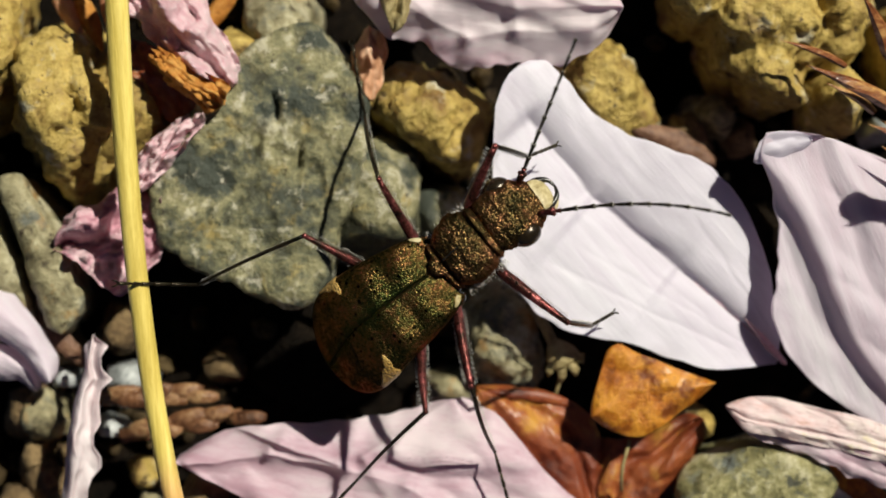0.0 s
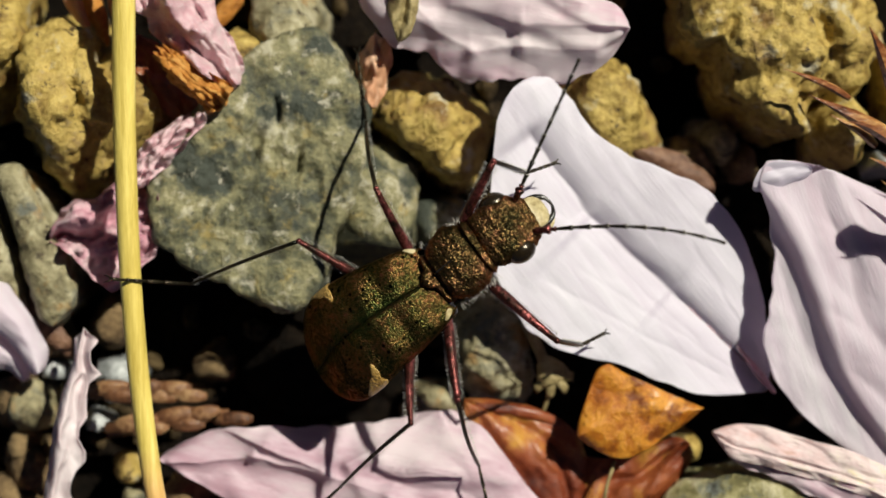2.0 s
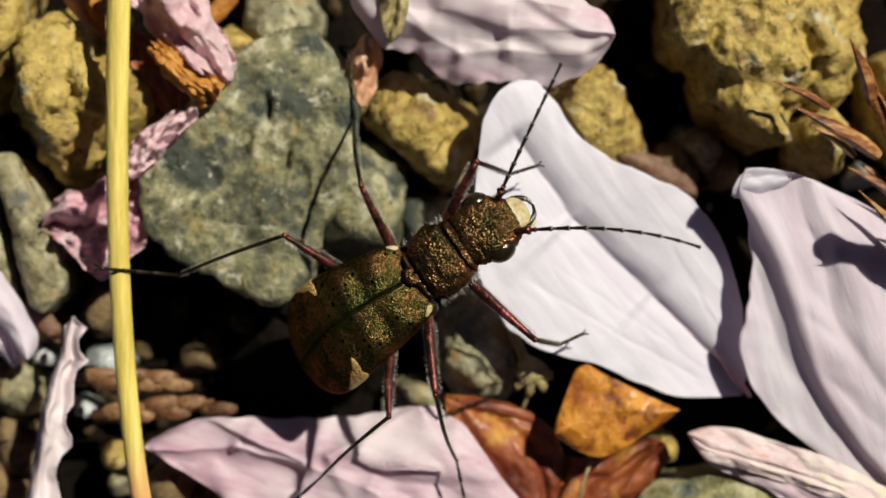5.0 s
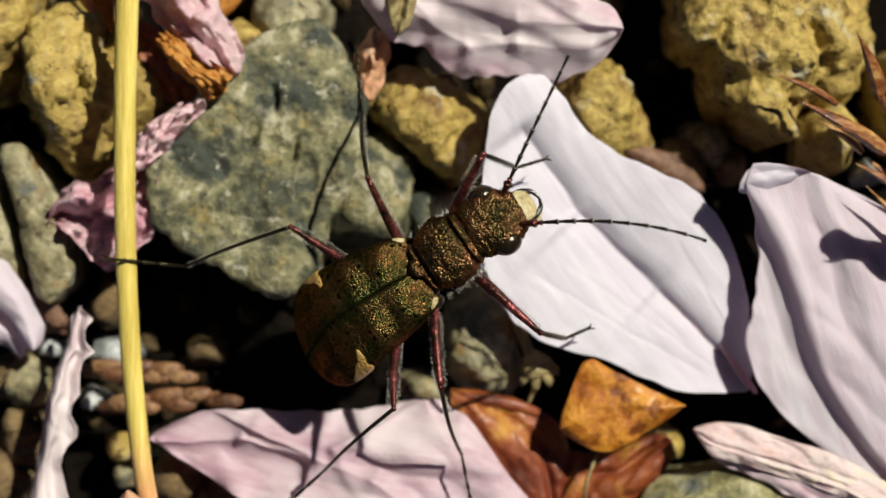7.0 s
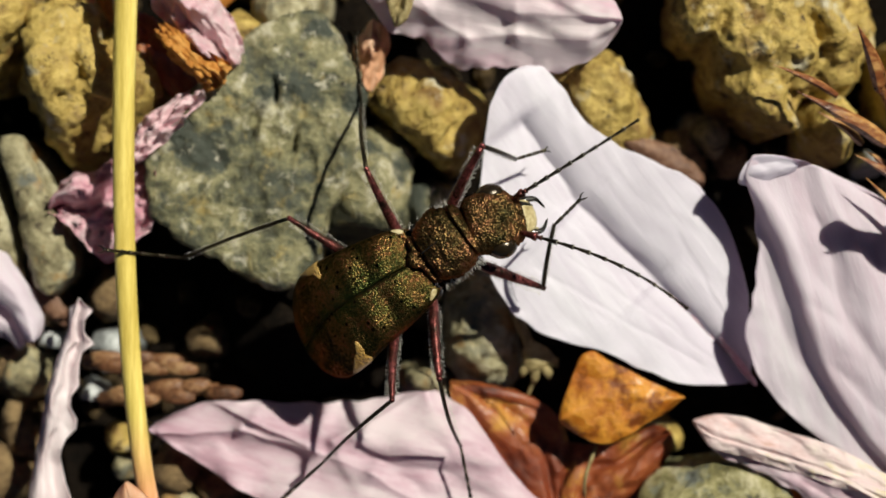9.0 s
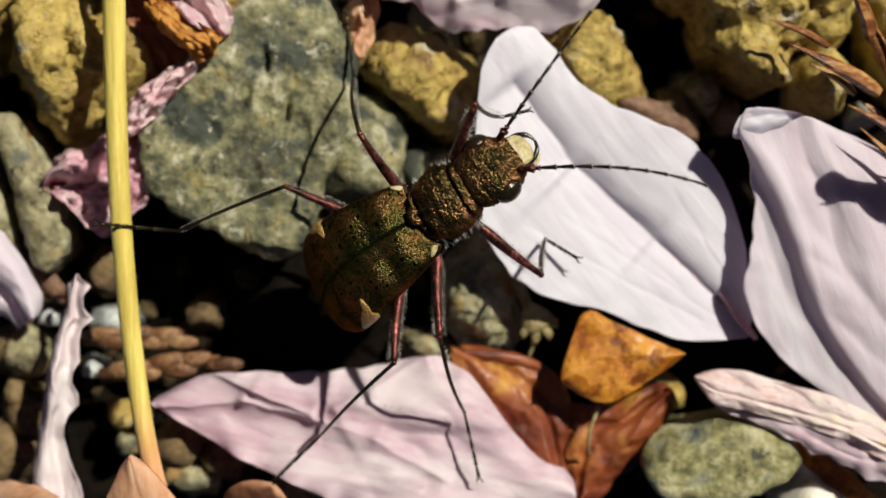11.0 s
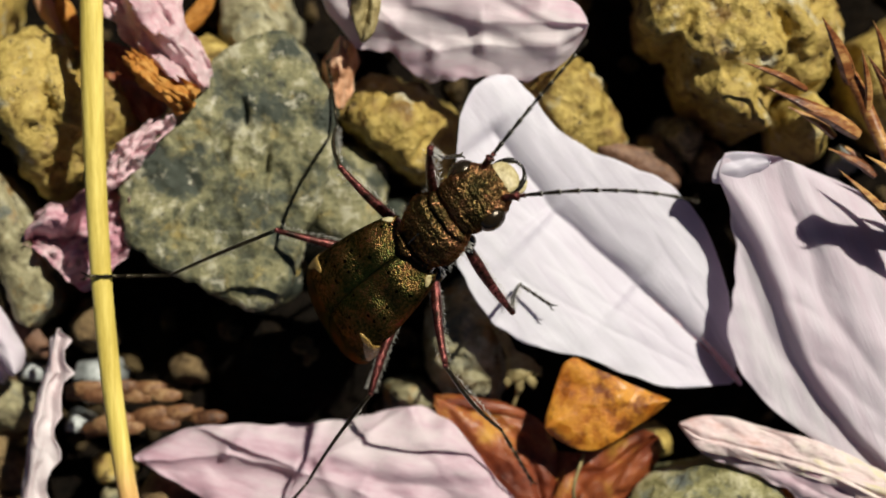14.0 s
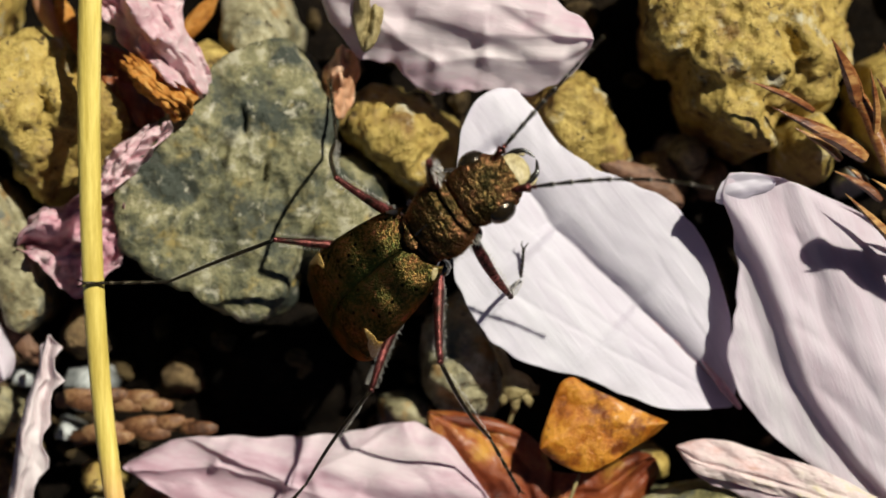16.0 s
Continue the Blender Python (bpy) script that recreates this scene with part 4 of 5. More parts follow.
# a withered blossom: four crumpled petals that cling together
blossom = tagged(new("withered_blossom"), "withered pink blossom with rusty brown crumpled middle", "flower")
for label, base, az, s0, s1, left, right, material, more in (
        ("pale pink crumpled petal", (-14.6, 13.9), -49.6, -0.2, 7.4, [0.8, 1.8, 2.6, 2.9, 2.6, 2.0, 1.6, 1.4, 1.2, 1.1, 0.4], [-0.3, -0.8, -1.1, -1.2, -1.2, -1.2, -1.1, -1.0, -0.8, -0.7, -0.3], PINK_PETAL,
         dict(z=(8.6, 7.2), lift=(-0.7, -0.3), wrinkle=0.6, freq=0.8, seed=21, ribs=0.1, crumple=2.0, nu=110, nv=70, ragged=0.1)),
        ("rusty brown shrivelled petal", (-13.0, 10.2), -43.3, -0.1, 3.9, [-0.2, -0.1, 0.1, 0.2, 0.3, 0.4, 0.4, 0.5, 0.6, 0.7, 0.5], [-0.3, -0.7, -0.8, -0.9, -0.9, -0.9, -0.9, -0.9, -1.0, -1.1, -0.6], RUST_PETAL,
         dict(z=(7.2, 7.8), lift=(0.1, -0.4), wrinkle=0.6, freq=1.0, seed=22, ribs=0.02, crumple=1.8)),
        ("pale pink folded petal", (-15.0, 3.6), 40.9, 0.0, 5.1, [0.1, 0.6, 0.9, 1.1, 1.2, 1.2, 1.1, 1.0, 0.9, 0.8, 0.3], [-0.2, -0.3, -0.4, -0.4, -0.4, -0.4, -0.3, -0.3, -0.2, -0.2, -0.0], PINK_PETAL,
         dict(z=(7.4, 7.3), lift=(-0.6, -0.6), wrinkle=0.7, freq=1.6, seed=23, ribs=0.08, crumple=1.4)),
        ("dark red-brown petal in the shade", (-14.9, 11.0), -56, 0.0, 5.9, [0.2, 0.7, 1.0, 1.1, 1.0, 0.9, 0.8, 0.6, 0.2], [-0.2, -0.6, -0.9, -1.0, -1.0, -0.9, -0.8, -0.5, -0.2], RED_LEAF,
         dict(z=(6.3, 6.0), lift=(-0.3, -0.3), wrinkle=0.4, freq=0.8, seed=25, ribs=0.02, crumple=0.6)),
        ("dark rose crumpled petal", (-13.8, 3.6), -155.6, -0.1, 5.6, [0.1, 1.6, 2.3, 2.8, 3.0, 3.2, 3.4, 3.5, 2.5, 0.6, 0.0], [-0.1, -0.4, -0.8, -1.3, -1.2, -1.0, -1.2, -1.5, -1.2, -0.7, -0.2], ROSE_PETAL,
         dict(z=(6.2, 6.0), lift=(0.5, -0.5), wrinkle=0.8, freq=0.9, seed=24, ribs=0.04, crumple=1.8, folds=((-0.2, 0.8, 0.2),)))):
    ob = blade("petal", "", "", "", base, az, s0, s1, left, right, material, parent=blossom, **more)
    tagged(ob, label)


lump_dirs, lump_faces = SPHERES[5]
lump = []
turn = Matrix.Rotation(radians(-42), 3, "Z")
for d in lump_dirs:
    q = Vector(d)
    g = 0.8 + 0.4 * abs(fractal(q * 2.2, 1.0, 2)) + 0.18 * abs(fractal(q, 3.2, 2))
    p = turn @ Vector((d[0] * 2.0 * g, d[1] * 0.68 * g, d[2] * 0.9 * g))
    lump.append((-11.9 + p.x, 8.7 + p.y, 7.9 + p.z))
put("shrivelled_middle", lump, lump_faces, RUST_PETAL, blossom, label="rusty brown shrivelled middle")


def fallen_bract(label, *a, **k):
    return blade("bract", label, "bract", "fallen bud bracts", *a, **k)


fallen_bract("wrinkled pink-brown bud bract", (-3.0, 11.2), -98.5, 0.6, 4.1, [-0.1, 0.5, 0.6, 0.7, 0.7, 0.6, 0.6, 0.6, 0.5, 0.3, 0.2], [-0.4, -0.5, -0.7, -0.9, -1.0, -1.0, -1.0, -0.8, -0.6, -0.5, -0.1], BRACT,
             z=(6.8, 6.2), lift=(-0.8, -0.8), wrinkle=0.45, freq=0.9, seed=31, nu=70, nv=40, crumple=1.3, ragged=0.12)
fallen_bract("olive-brown dry bud bract on a petal", (-1.9, 13.8), -93.0, 0.0, 3.8, [0.5, 0.6, 0.6, 0.7, 0.7, 0.8, 0.8, 0.7, 0.6, 0.5, 0.1], [0.3, -0.8, -0.8, -0.7, -0.7, -0.7, -0.7, -0.6, -0.4, -0.3, -0.2], TAN,
             z=(8.6, 8.8), lift=(-0.4, -0.4), wrinkle=0.35, freq=0.8, seed=32, nu=70, nv=40, crumple=0.9, ragged=0.1)
fallen_bract("smooth cupped pink-brown bract tip", (-14.6, -15.4), 90.0, -0.6, 4.3, [1.6, 1.6, 1.55, 1.5, 1.4, 1.3, 1.15, 0.95, 0.7, 0.4, 0.0], [-3.0, -2.9, -2.8, -2.6, -2.4, -2.1, -1.8, -1.45, -1.1, -0.7, -0.15], BRACT,
             z=(9.0, 10.9), lift=(-0.5, -0.6), wrinkle=0.08, freq=0.5, seed=33, nu=60, nv=36, thick=0.2, crease=0.12)
fallen_bract("pink-brown bract curled over at its rim", (-10.4, -15.6), 60.2, -0.2, 3.5, [0.5, 0.7, 0.9, 1.1, 1.3, 1.3, 1.2, 1.0, 0.8, 0.4, -0.4], [0.4, -0.3, -1.0, -1.7, -2.0, -1.9, -1.8, -1.7, -1.5, -1.4, -0.8], BRACT,
             z=(5.5, 9.6), lift=(-0.9, -0.9), wrinkle=0.1, freq=0.6, seed=34, nu=40, nv=24, thick=0.2)
fallen_bract("smooth pink-brown bract end", (-22.6, -13.9), 12.9, -0.2, 4.3, [-0.5, 1.1, 1.1, 1.0, 0.9, 0.8, 0.6, 0.5, 0.3, 0.0, -0.3], [-0.8, -0.9, -0.9, -1.0, -1.1, -1.2, -1.2, -1.3, -1.0, -0.7, -0.4], BRACT,
             z=(5.5, 9.0), lift=(-0.8, -0.8), wrinkle=0.1, freq=0.6, seed=35, nu=40, nv=24, thick=0.2)
for base, az, size in (((-17.1, 13.6), -72, 3.2), ((-18.2, 14.0), -66, 3.0), ((-9.3, 13.4), -132, 3.6), ((-15.7, 13.8), -84, 3.0)):
    fallen_bract("thin red-brown bud scale between stones", base, az, 0, size, [0.1, 0.45, 0.5, 0.35, 0.05], [-0.1, -0.4, -0.45, -0.3, -0.05], RUST_PETAL if size > 3.1 else BRACT,
                 z=(5.6, 5.2), lift=(-0.25, -0.25), wrinkle=0.15, freq=0.9, seed=round(size * 10), nu=24, nv=12)


# ---- stems and twigs ----
straw = bend([(-14.32, 17.7, 10.2), (-14.5, 13.6, 10.1), (-14.71, 8.15, 9.9), (-14.79, 4.28, 9.6), (-14.78, -0.42, 9.3), (-14.55, -5.44, 9.05), (-14.06, -10.21, 8.95), (-13.43, -13.49, 8.7), (-12.7, -16.6, 8.0), (-11.5, -20.5, 5.0), (-10.5, -24, 0.4)])
v, f = tube(straw[:50], [0.56 - 0.002 * i for i in range(50)], 20)
f = f[:-1]  # it runs on into its base
stem = tagged(put("straw_stem", v, f, STRAW), "dry yellow straw stem lying over the gravel", "stem")
v, f = tube(straw[49:], [0.56 - 0.002 * i for i in range(49, len(straw))], 20)
put("stem_base", v, f[:-2] + f[-1:], STRAW, stem, label="reddish stem base")

twig = tagged(new("dry_twig"), "dry red-brown conifer twig with pointed needles", "twig")
twig.location.z = 1.2 * MM
put("side_stem", *tube(bend([(23.9, 0.1, 8.0), (24.3, 1.2, 10.2), (23.6, 2.6, 12.6), (22.9, 3.6, 14.2), (23.3, 5.2, 16.4)]), 0.45, 10), TWIG, twig)
put("twig_stem", *tube(bend([(20.2, 7.4, 8.6), (20.6, 6.7, 8.6), (21.9, 3.5, 8.4), (23.6, 0.5, 8.0), (26, -2, 7.6)]), 0.34, 10), TWIG, twig)
for a, b, r in (((18.3, 6.7, 8.4), (15.1, 8.05, 9.6), 0.20), ((20.6, 4.5, 8.4), (16.2, 6.8, 9.8), 0.41), ((20.3, 6.9, 8.6), (18.8, 9.8, 10.4), 0.41), ((22.1, 7.2, 8.4), (21.1, 9.5, 10.4), 0.27),
                ((19.6, 4.5, 7.8), (17.36, 6.0, 8.4), 0.23), ((21.4, 2.6, 7.8), (19.2, 4.0, 8.0), 0.24), ((22.4, -0.2, 8.4), (19.4, 2.9, 9.4), 0.27), ((22.1, 6.0, 8.4), (21.0, 8.1, 9.2), 0.24),
                ((23.5, 4.5, 8.4), (21.4, 7.2, 9.6), 0.27), ((20.9, 3.2, 7.4), (19.8, 4.2, 7.6), 0.18), ((23.8, 1.5, 8.4), (22.2, 4.4, 9.4), 0.27), ((21.0, 5.6, 8.8), (20.6, 8.4, 9.9), 0.20),
                ((19.9, 4.9, 8.6), (17.9, 5.6, 9.6), 0.18), ((22.6, 2.0, 8.6), (20.6, 3.5, 9.6), 0.22), ((22.9, 5.6, 8.8), (22.2, 8.6, 10.4), 0.24), ((22.9, 3.6, 14.2), (25.2, 3.4, 14.4), 0.5), ((23.2, 3.2, 13.6), (25.6, 2.4, 14.6), 0.55),
                ((23.6, 2.6, 12.6), (25.8, 1.4, 13.8), 0.55), ((23.0, 4.2, 15.0), (25.4, 4.4, 16.2), 0.5), ((23.8, 2.2, 12.0), (22.4, 3.8, 15.4), 0.4), ((24.2, 1.4, 10.6), (26.0, 0.6, 12.4), 0.45), ((23.4, 0.4, 8.2), (21.0, 1.4, 8.8), 0.22)):
    a, b = Vector(a), Vector(b)
    side = (b - a).cross(Vector((0, 0, 1))).normalized() * 0.13
    r *= 0.9
    v, f = tube(bend([a, a.lerp(b, 0.3) + side, a.lerp(b, 0.65) + side * 0.8, b], 4), [r * 0.7, r * 0.9, r, r, r * 0.98, r * 0.94, r * 0.86, r * 0.76, r * 0.62, r * 0.46, r * 0.3, r * 0.16, 0.01], 6, 0.75)
    put("needle", v, f, TWIG, twig, smooth=False)


def scaly_twig(label, a, b, r, seed):
    """A thin branch wrapped in overlapping scales."""
    rnd = random.Random(seed)
    a, b = Vector(a), Vector(b)
    branch = tagged(new("scaly_twig"), label, "twig", "scaly twigs")
    put("core", *tube([a, a.lerp(b, 0.5), b], [r * 0.6, r * 0.6, r * 0.3], 8), SCALY, branch)
    d = (b - a).normalized()
    side = d.cross(Vector((0, 0, 1))).normalized()
    count = int((b - a).length / (r * 2.3))
    for k in range(count):
        for w, lag in ((-0.5, 0.0), (0.5, 0.5)):
            g = rnd.uniform(0.88, 1.12)
            p = a.lerp(b, (k + lag + rnd.uniform(-0.16, 0.16)) / count) + side * (w * r * rnd.uniform(0.25, 0.6)) + Vector((0, 0, r * rnd.uniform(0.1, 0.32)))
            tip = p + d * r * 3.1 * g + side * w * r * rnd.uniform(0.1, 0.7) + Vector((0, 0, rnd.uniform(0.05, 0.32)))
            q = p.lerp(tip, 0.5) + Vector((0, 0, r * rnd.uniform(0.18, 0.34)))
            put("scale", *tube([p, p.lerp(q, 0.5), q, p.lerp(tip, 0.8) + Vector((0, 0, r * 0.18)), tip], [r * 0.35 * g, r * 0.58 * g, r * 0.62 * g, r * 0.54 * g, r * 0.22], 9, 0.5), SCALY, branch)


scaly_twig("brown scaly conifer twig half buried in grit", (-17.8, -6.0, 3.6), (-13.2, -6.1, 3.9), 0.66, 1)
scaly_twig("brown scaly conifer twig beside a petal", (-17.0, -7.9, 3.6), (-11.0, -7.2, 4.3), 0.68, 2)

tagged(put("bark_chip", *tube(bend([(-20.6, -1.0, 3.4), (-19.9, -2.2, 4.2), (-19.0, -3.4, 4.3), (-18.2, -4.3, 3.6)], 5), [0.3, 0.36, 0.42, 0.48, 0.52, 0.55, 0.52, 0.55, 0.5, 0.52, 0.46, 0.48, 0.4, 0.42, 0.34, 0.2], 7, 0.28), SCRAP, smooth=False), "thin brown chip of bark between stones", "bark")

calyx = tagged(new("dry_calyx"), "small pale tan dried calyx with short teeth", "calyx")
put("stalk", *tube(bend([(3.3, -3.0, 5.2), (3.9, -4.3, 5.0), (4.3, -5.3, 4.9)], 4), 0.28, 8), TAN, calyx)
put("cup", *tube(bend([(4.2, -5.1, 4.9), (4.5, -5.6, 4.9), (4.75, -6.1, 4.8)], 4), [0.35, 0.45, 0.55, 0.65, 0.74, 0.8, 0.82, 0.84, 0.84], 12, 0.7), TAN, calyx)
for x, y in ((3.9, -6.7), (4.5, -7.0), (5.2, -6.8), (5.6, -6.2)):
    put("tooth", *tube([(4.6 + (x - 4.6) * 0.4, -6.0, 5.0), (x, y + 0.3, 5.1), (x, y, 4.9)], [0.26, 0.22, 0.04], 8, 0.5), TAN, calyx)
put("thread", *tube(bend([(4.5, -6.4, 4.8), (4.35, -7.1, 4.6), (4.15, -7.7, 4.4)], 4), 0.1, 6), TAN, calyx)
tagged(put("dry_stalk", *tube(bend([(7.45, -10.0, 5.6), (7.0, -11.0, 6.2), (6.85, -11.7, 6.1), (6.9, -12.4, 5.2)], 6), 0.09, 8), TAN), "thin pale curled stalk over a brown leaf", "stalk")


# ---- the beetle (drawn at its own origin: x forward, y to its left; origin where wing cases meet the fore-body) ----
EL = 7.4
NECK = 2.65


def case_point(u, v, s, off=0.0):
    """A point of a wing case: u from its front to its tip, v from the seam to the outer edge."""
    w = float(smooth_interp([u], [0, 0.04, 0.12, 0.3, 0.6, 0.78, 0.9, 0.97, 1], [1.5, 1.85, 2.05, 2.32, 2.62, 2.62, 2.6, 2.6, 2.6])[0]) * max(0.0, 1 - (max(0.0, u - 0.72) / 0.281) ** 2) ** 0.5 + off
    h = float(smooth_interp([u], [0, 0.06, 0.14, 0.24, 0.4, 0.55, 0.72, 0.86, 1], [0.4, 0.78, 1.08, 1.22, 1.24, 1.24, 1.08, 0.6, 0.0])[0]) + off
    a = radians(104) * v
    c = math.cos(a)
    y = 0.012 + w * math.sin(a) ** 0.85
    z = h * math.copysign(abs(c) ** 0.85, c)
    for du, dv, su, sv, depth in ((0.28, 0.34, 0.065, 0.26, 0.2), (0.34, 0.64, 0.065, 0.16, 0.15), (0.5, 0.36, 0.065, 0.28, 0.17), (0.42, 0.08, 0.2, 0.07, 0.08), (0.1, 0.42, 0.04, 0.1, 0.08), (0.3, 0.06, 0.28, 0.08, 0.1)):
        z -= depth * math.exp(-((u - du) / su) ** 2 - ((v - dv) / sv) ** 2)
    z -= 0.12 * math.exp(-(v / 0.035) ** 2) + 5.6 * max(0.0, u - 0.42) ** 1.6  # falls away behind
    return (-EL * u - 0.35 * math.exp(-(u / 0.06) ** 2) * (0.3 - v), s * y, z)


def wing_case(s):
    nu, nv = 60, 34
    verts = [case_point(i / (nu - 1), j / (nv - 1), s) for i in range(nu) for j in range(nv)]
    faces = [((i * nv + j), (i * nv + j + 1), ((i + 1) * nv + j + 1), ((i + 1) * nv + j)) for i in range(nu - 1) for j in range(nv - 1)]
    if s < 0:
        faces = [tuple(reversed(q)) for q in faces]
    return verts, faces


def marking(s, blobs, off=0.028):
    """Pale patches that follow the wing case: blobs of middle (u, v) and reach (u, v)."""
    shapes = []
    for cu, cv, ru, rv, twist in blobs:
        verts, faces = [case_point(cu, cv, s, off)], []
        rings, sides = 8, 32
        for i in range(1, rings + 1):
            for k in range(sides):
                a = 2 * math.pi * k / sides
                g = (i / rings) * (1 + 0.14 * math.sin(3 * a + twist))
                verts.append(case_point(cu + ru * g * math.cos(a) + twist * 0.02 * math.sin(a), min(cv + rv * g * math.sin(a), 0.98), s, off * (1 if i < rings else -1.2)))
        for k in range(sides):
            k2 = (k + 1) % sides
            faces.append((0, 1 + k, 1 + k2))
            for i in range(rings - 1):
                faces.append((1 + i * sides + k, 1 + (i + 1) * sides + k, 1 + (i + 1) * sides + k2, 1 + i * sides + k2))
        if s > 0:
            faces = [tuple(reversed(q)) for q in faces]
        shapes.append((verts, faces))
    return join(*shapes)


def bristles(length, radius, count, size, seed, start=0.15):
    """Fine stiff hairs in two rows along a limb on x."""
    rnd = random.Random(seed)
    shapes = []
    for k in range(count):
        x = length * (start + (0.97 - start) * k / count)
        for a in (rnd.uniform(50, 80), rnd.uniform(-80, -50), rnd.uniform(140, 220)):
            y, z = math.sin(radians(a)), math.cos(radians(a))
            p = Vector((x, y * radius, z * radius))
            q = p + Vector((0.35, y, z)) * size * rnd.uniform(0.7, 1.1)
            shapes.append(tube([p, q], [0.013, 0.005], 3))
    return join(*shapes)


def limb(length, r0, r1, r2, sides=12):
    """A tapered limb on x, thickest before its middle."""
    n = 12
    pts = [(length * k / n, 0, 0.05 * length * math.sin(math.pi * k / n)) for k in range(n + 1)]
    rad = [float(np.interp(k / n, [0, 0.3, 1], [r0, r1, r2])) for k in range(n + 1)]
    return join(tube(pts, rad, sides), ball((length, 0, 0), (r2 * 1.15,) * 3, 6, 10))


def foot_shape(length, r):
    """Five small joints and two claws."""
    shapes, x = [], 0.0
    for k, share in enumerate((0.34, 0.22, 0.16, 0.1, 0.18)):
        e = x + length * share
        shapes.append(tube([(x, 0, 0), (e - 0.06, 0, 0), (e, 0, 0)], [r * 0.7, r * 1.15, r * 0.8], 8))
        x = e
    for s in (-1, 1):
        shapes.append(tube(bend([(length - 0.02, 0, 0), (length + 0.2, s * 0.12, 0.03), (length + 0.34, s * 0.16, -0.1)], 3), [r * 0.6, r * 0.55, r * 0.5, r * 0.45, r * 0.35, r * 0.25, 0.01], 5))
    return join(*shapes)


def antenna_shape(length, sweep):
    """Eleven slender joints on x, a little thicker at each end; sweep: how far the tip bends aside, as a share of the length."""
    pts, rad, x = [], [], 0.0
    parts = [0.1, 0.03] + [0.097] * 9
    total = sum(parts)
    for k, share in enumerate(parts):
        r = 0.17 if k == 0 else 0.108 - 0.004 * k
        for g, f in ((0.02, 0.6), (0.3, 0.85), (0.7, 0.95), (0.92, 1.3), (0.98, 0.85)):
            t = (x + share * g) / total
            pts.append((length * t, sweep * length * (t ** 3 - t), 0.04 * length * math.sin(math.pi * t) - 0.03 * length * t ** 4))
            rad.append(r * f)
        x += share
    return pts, rad


def antenna(head, at, length, sweep):
    """Two coppery joints at the root, then the dark whip with its pale joint rings."""
    pts, rad = antenna_shape(length, sweep)
    root = put("antenna", *tube(pts[:11], rad[:11], 9), THIGH, head, at, label="thin jointed dark antenna with coppery root")
    put("whip", *tube(pts[10:], rad[10:], 9), LEG, root, label="dark jointed whip")
    for k in range(14, len(pts) - 5, 5):
        put("ring", *tube([Vector(pts[k - 1]).lerp(pts[k], 0.5), pts[k]], [rad[k] * 1.15] * 2, 9), HAIR, root)
    return root


LEGS = {  # hip on the body, thigh and shin lengths, foot length, thickness
    "fore": ((1.75, 1.1, -1.1), 4.3, 3.4, 1.7, 0.27),
    "mid": ((-0.5, 1.3, -1.3), 4.2, 5.9, 3.3, 0.25),
    "hind": ((-2.5, 1.3, -1.3), 4.6, 6.6, 3.9, 0.23),
}

beetle = tagged(new("tiger_beetle"), "dark bronze tiger beetle standing on long thin legs", "beetle")
BEETLE = {}
put("abdomen", *loft(np.linspace(-5.7, 0.3, 14), [0.3, 0.8, 1.2, 1.5, 1.7, 1.8, 1.85, 1.85, 1.8, 1.7, 1.6, 1.5, 1.4, 1.2], [0.3] * 14, [0.3, 0.6, 0.8, 0.95, 1.05, 1.1, 1.15, 1.2, 1.2, 1.2, 1.2, 1.2, 1.1, 0.9], [-0.15 - 5.6 * max(0.0, -x / EL - 0.42) ** 1.6 for x in np.linspace(-5.7, 0.3, 14)]), BLACK, beetle)
for s in (1, -1):
    case = put("wing_case", *wing_case(s), SHELL, beetle, label="bronze-green wing case with fine pits")
    thick = case.modifiers.new("thickness", "SOLIDIFY")
    thick.thickness, thick.offset = 0.06 * MM, -1
    put("shoulder_spot", *marking(s, [(0.035, 0.66, 0.028, 0.1, 0.3)]), CREAM, case, label="small cream shoulder spot")
    put("side_band", *marking(s, [(0.64, 0.72, 0.09, 0.22, 0.5), (0.59, 0.48, 0.03, 0.13, 0.4)]), OCHRE_MARK, case, label="ochre side band")
put("shield_plate", *tube([(-0.55, 0, 0.62), (-0.1, 0, 0.82), (0.15, 0, 0.7)], [0.04, 0.42, 0.5], 10, 0.35), COPPER, beetle)

fore = put("fore_body", *worn_loft([0.0, 0.08, 0.24, 0.36, 0.52, 0.9, 1.35, 1.8, 2.15, 2.3, 2.4, 2.55, 2.72, 2.85], [0.95, 1.2, 1.32, 1.16, 1.34, 1.54, 1.62, 1.6, 1.5, 1.36, 1.24, 1.38, 1.24, 0.9],
                              [0.5, 0.74, 0.86, 0.58, 0.9, 1.08, 1.14, 1.12, 1.04, 0.88, 0.6, 0.92, 0.82, 0.5], [0.9, 1.1, 1.2, 1.2, 1.25, 1.3, 1.3, 1.25, 1.1, 1.0, 0.95, 0.9, 0.8, 0.6], [-0.05] * 14, 3, 0.16), COPPER, beetle, label="granular coppery fore-body")
put("groove", *tube(bend([(0.42, 0, 0.98), (1.3, 0, 1.1), (2.2, 0, 0.95)], 4), 0.05, 6), BLACK, fore)
shapes = []
rnd = random.Random(8)
for k in range(150):
    s = rnd.choice((-1, 1))
    x = rnd.uniform(0.3, 2.5)
    p = Vector((x, s * rnd.uniform(1.3, 1.56), rnd.uniform(-0.7, -0.1)))
    shapes.append(tube([p, p + Vector((rnd.uniform(-0.2, 0.2), s * rnd.uniform(0.2, 0.4), rnd.uniform(-0.2, 0.1)))], [0.014, 0.005], 3))
put("side_hair", *join(*shapes), HAIR, fore, label="short white side hair")

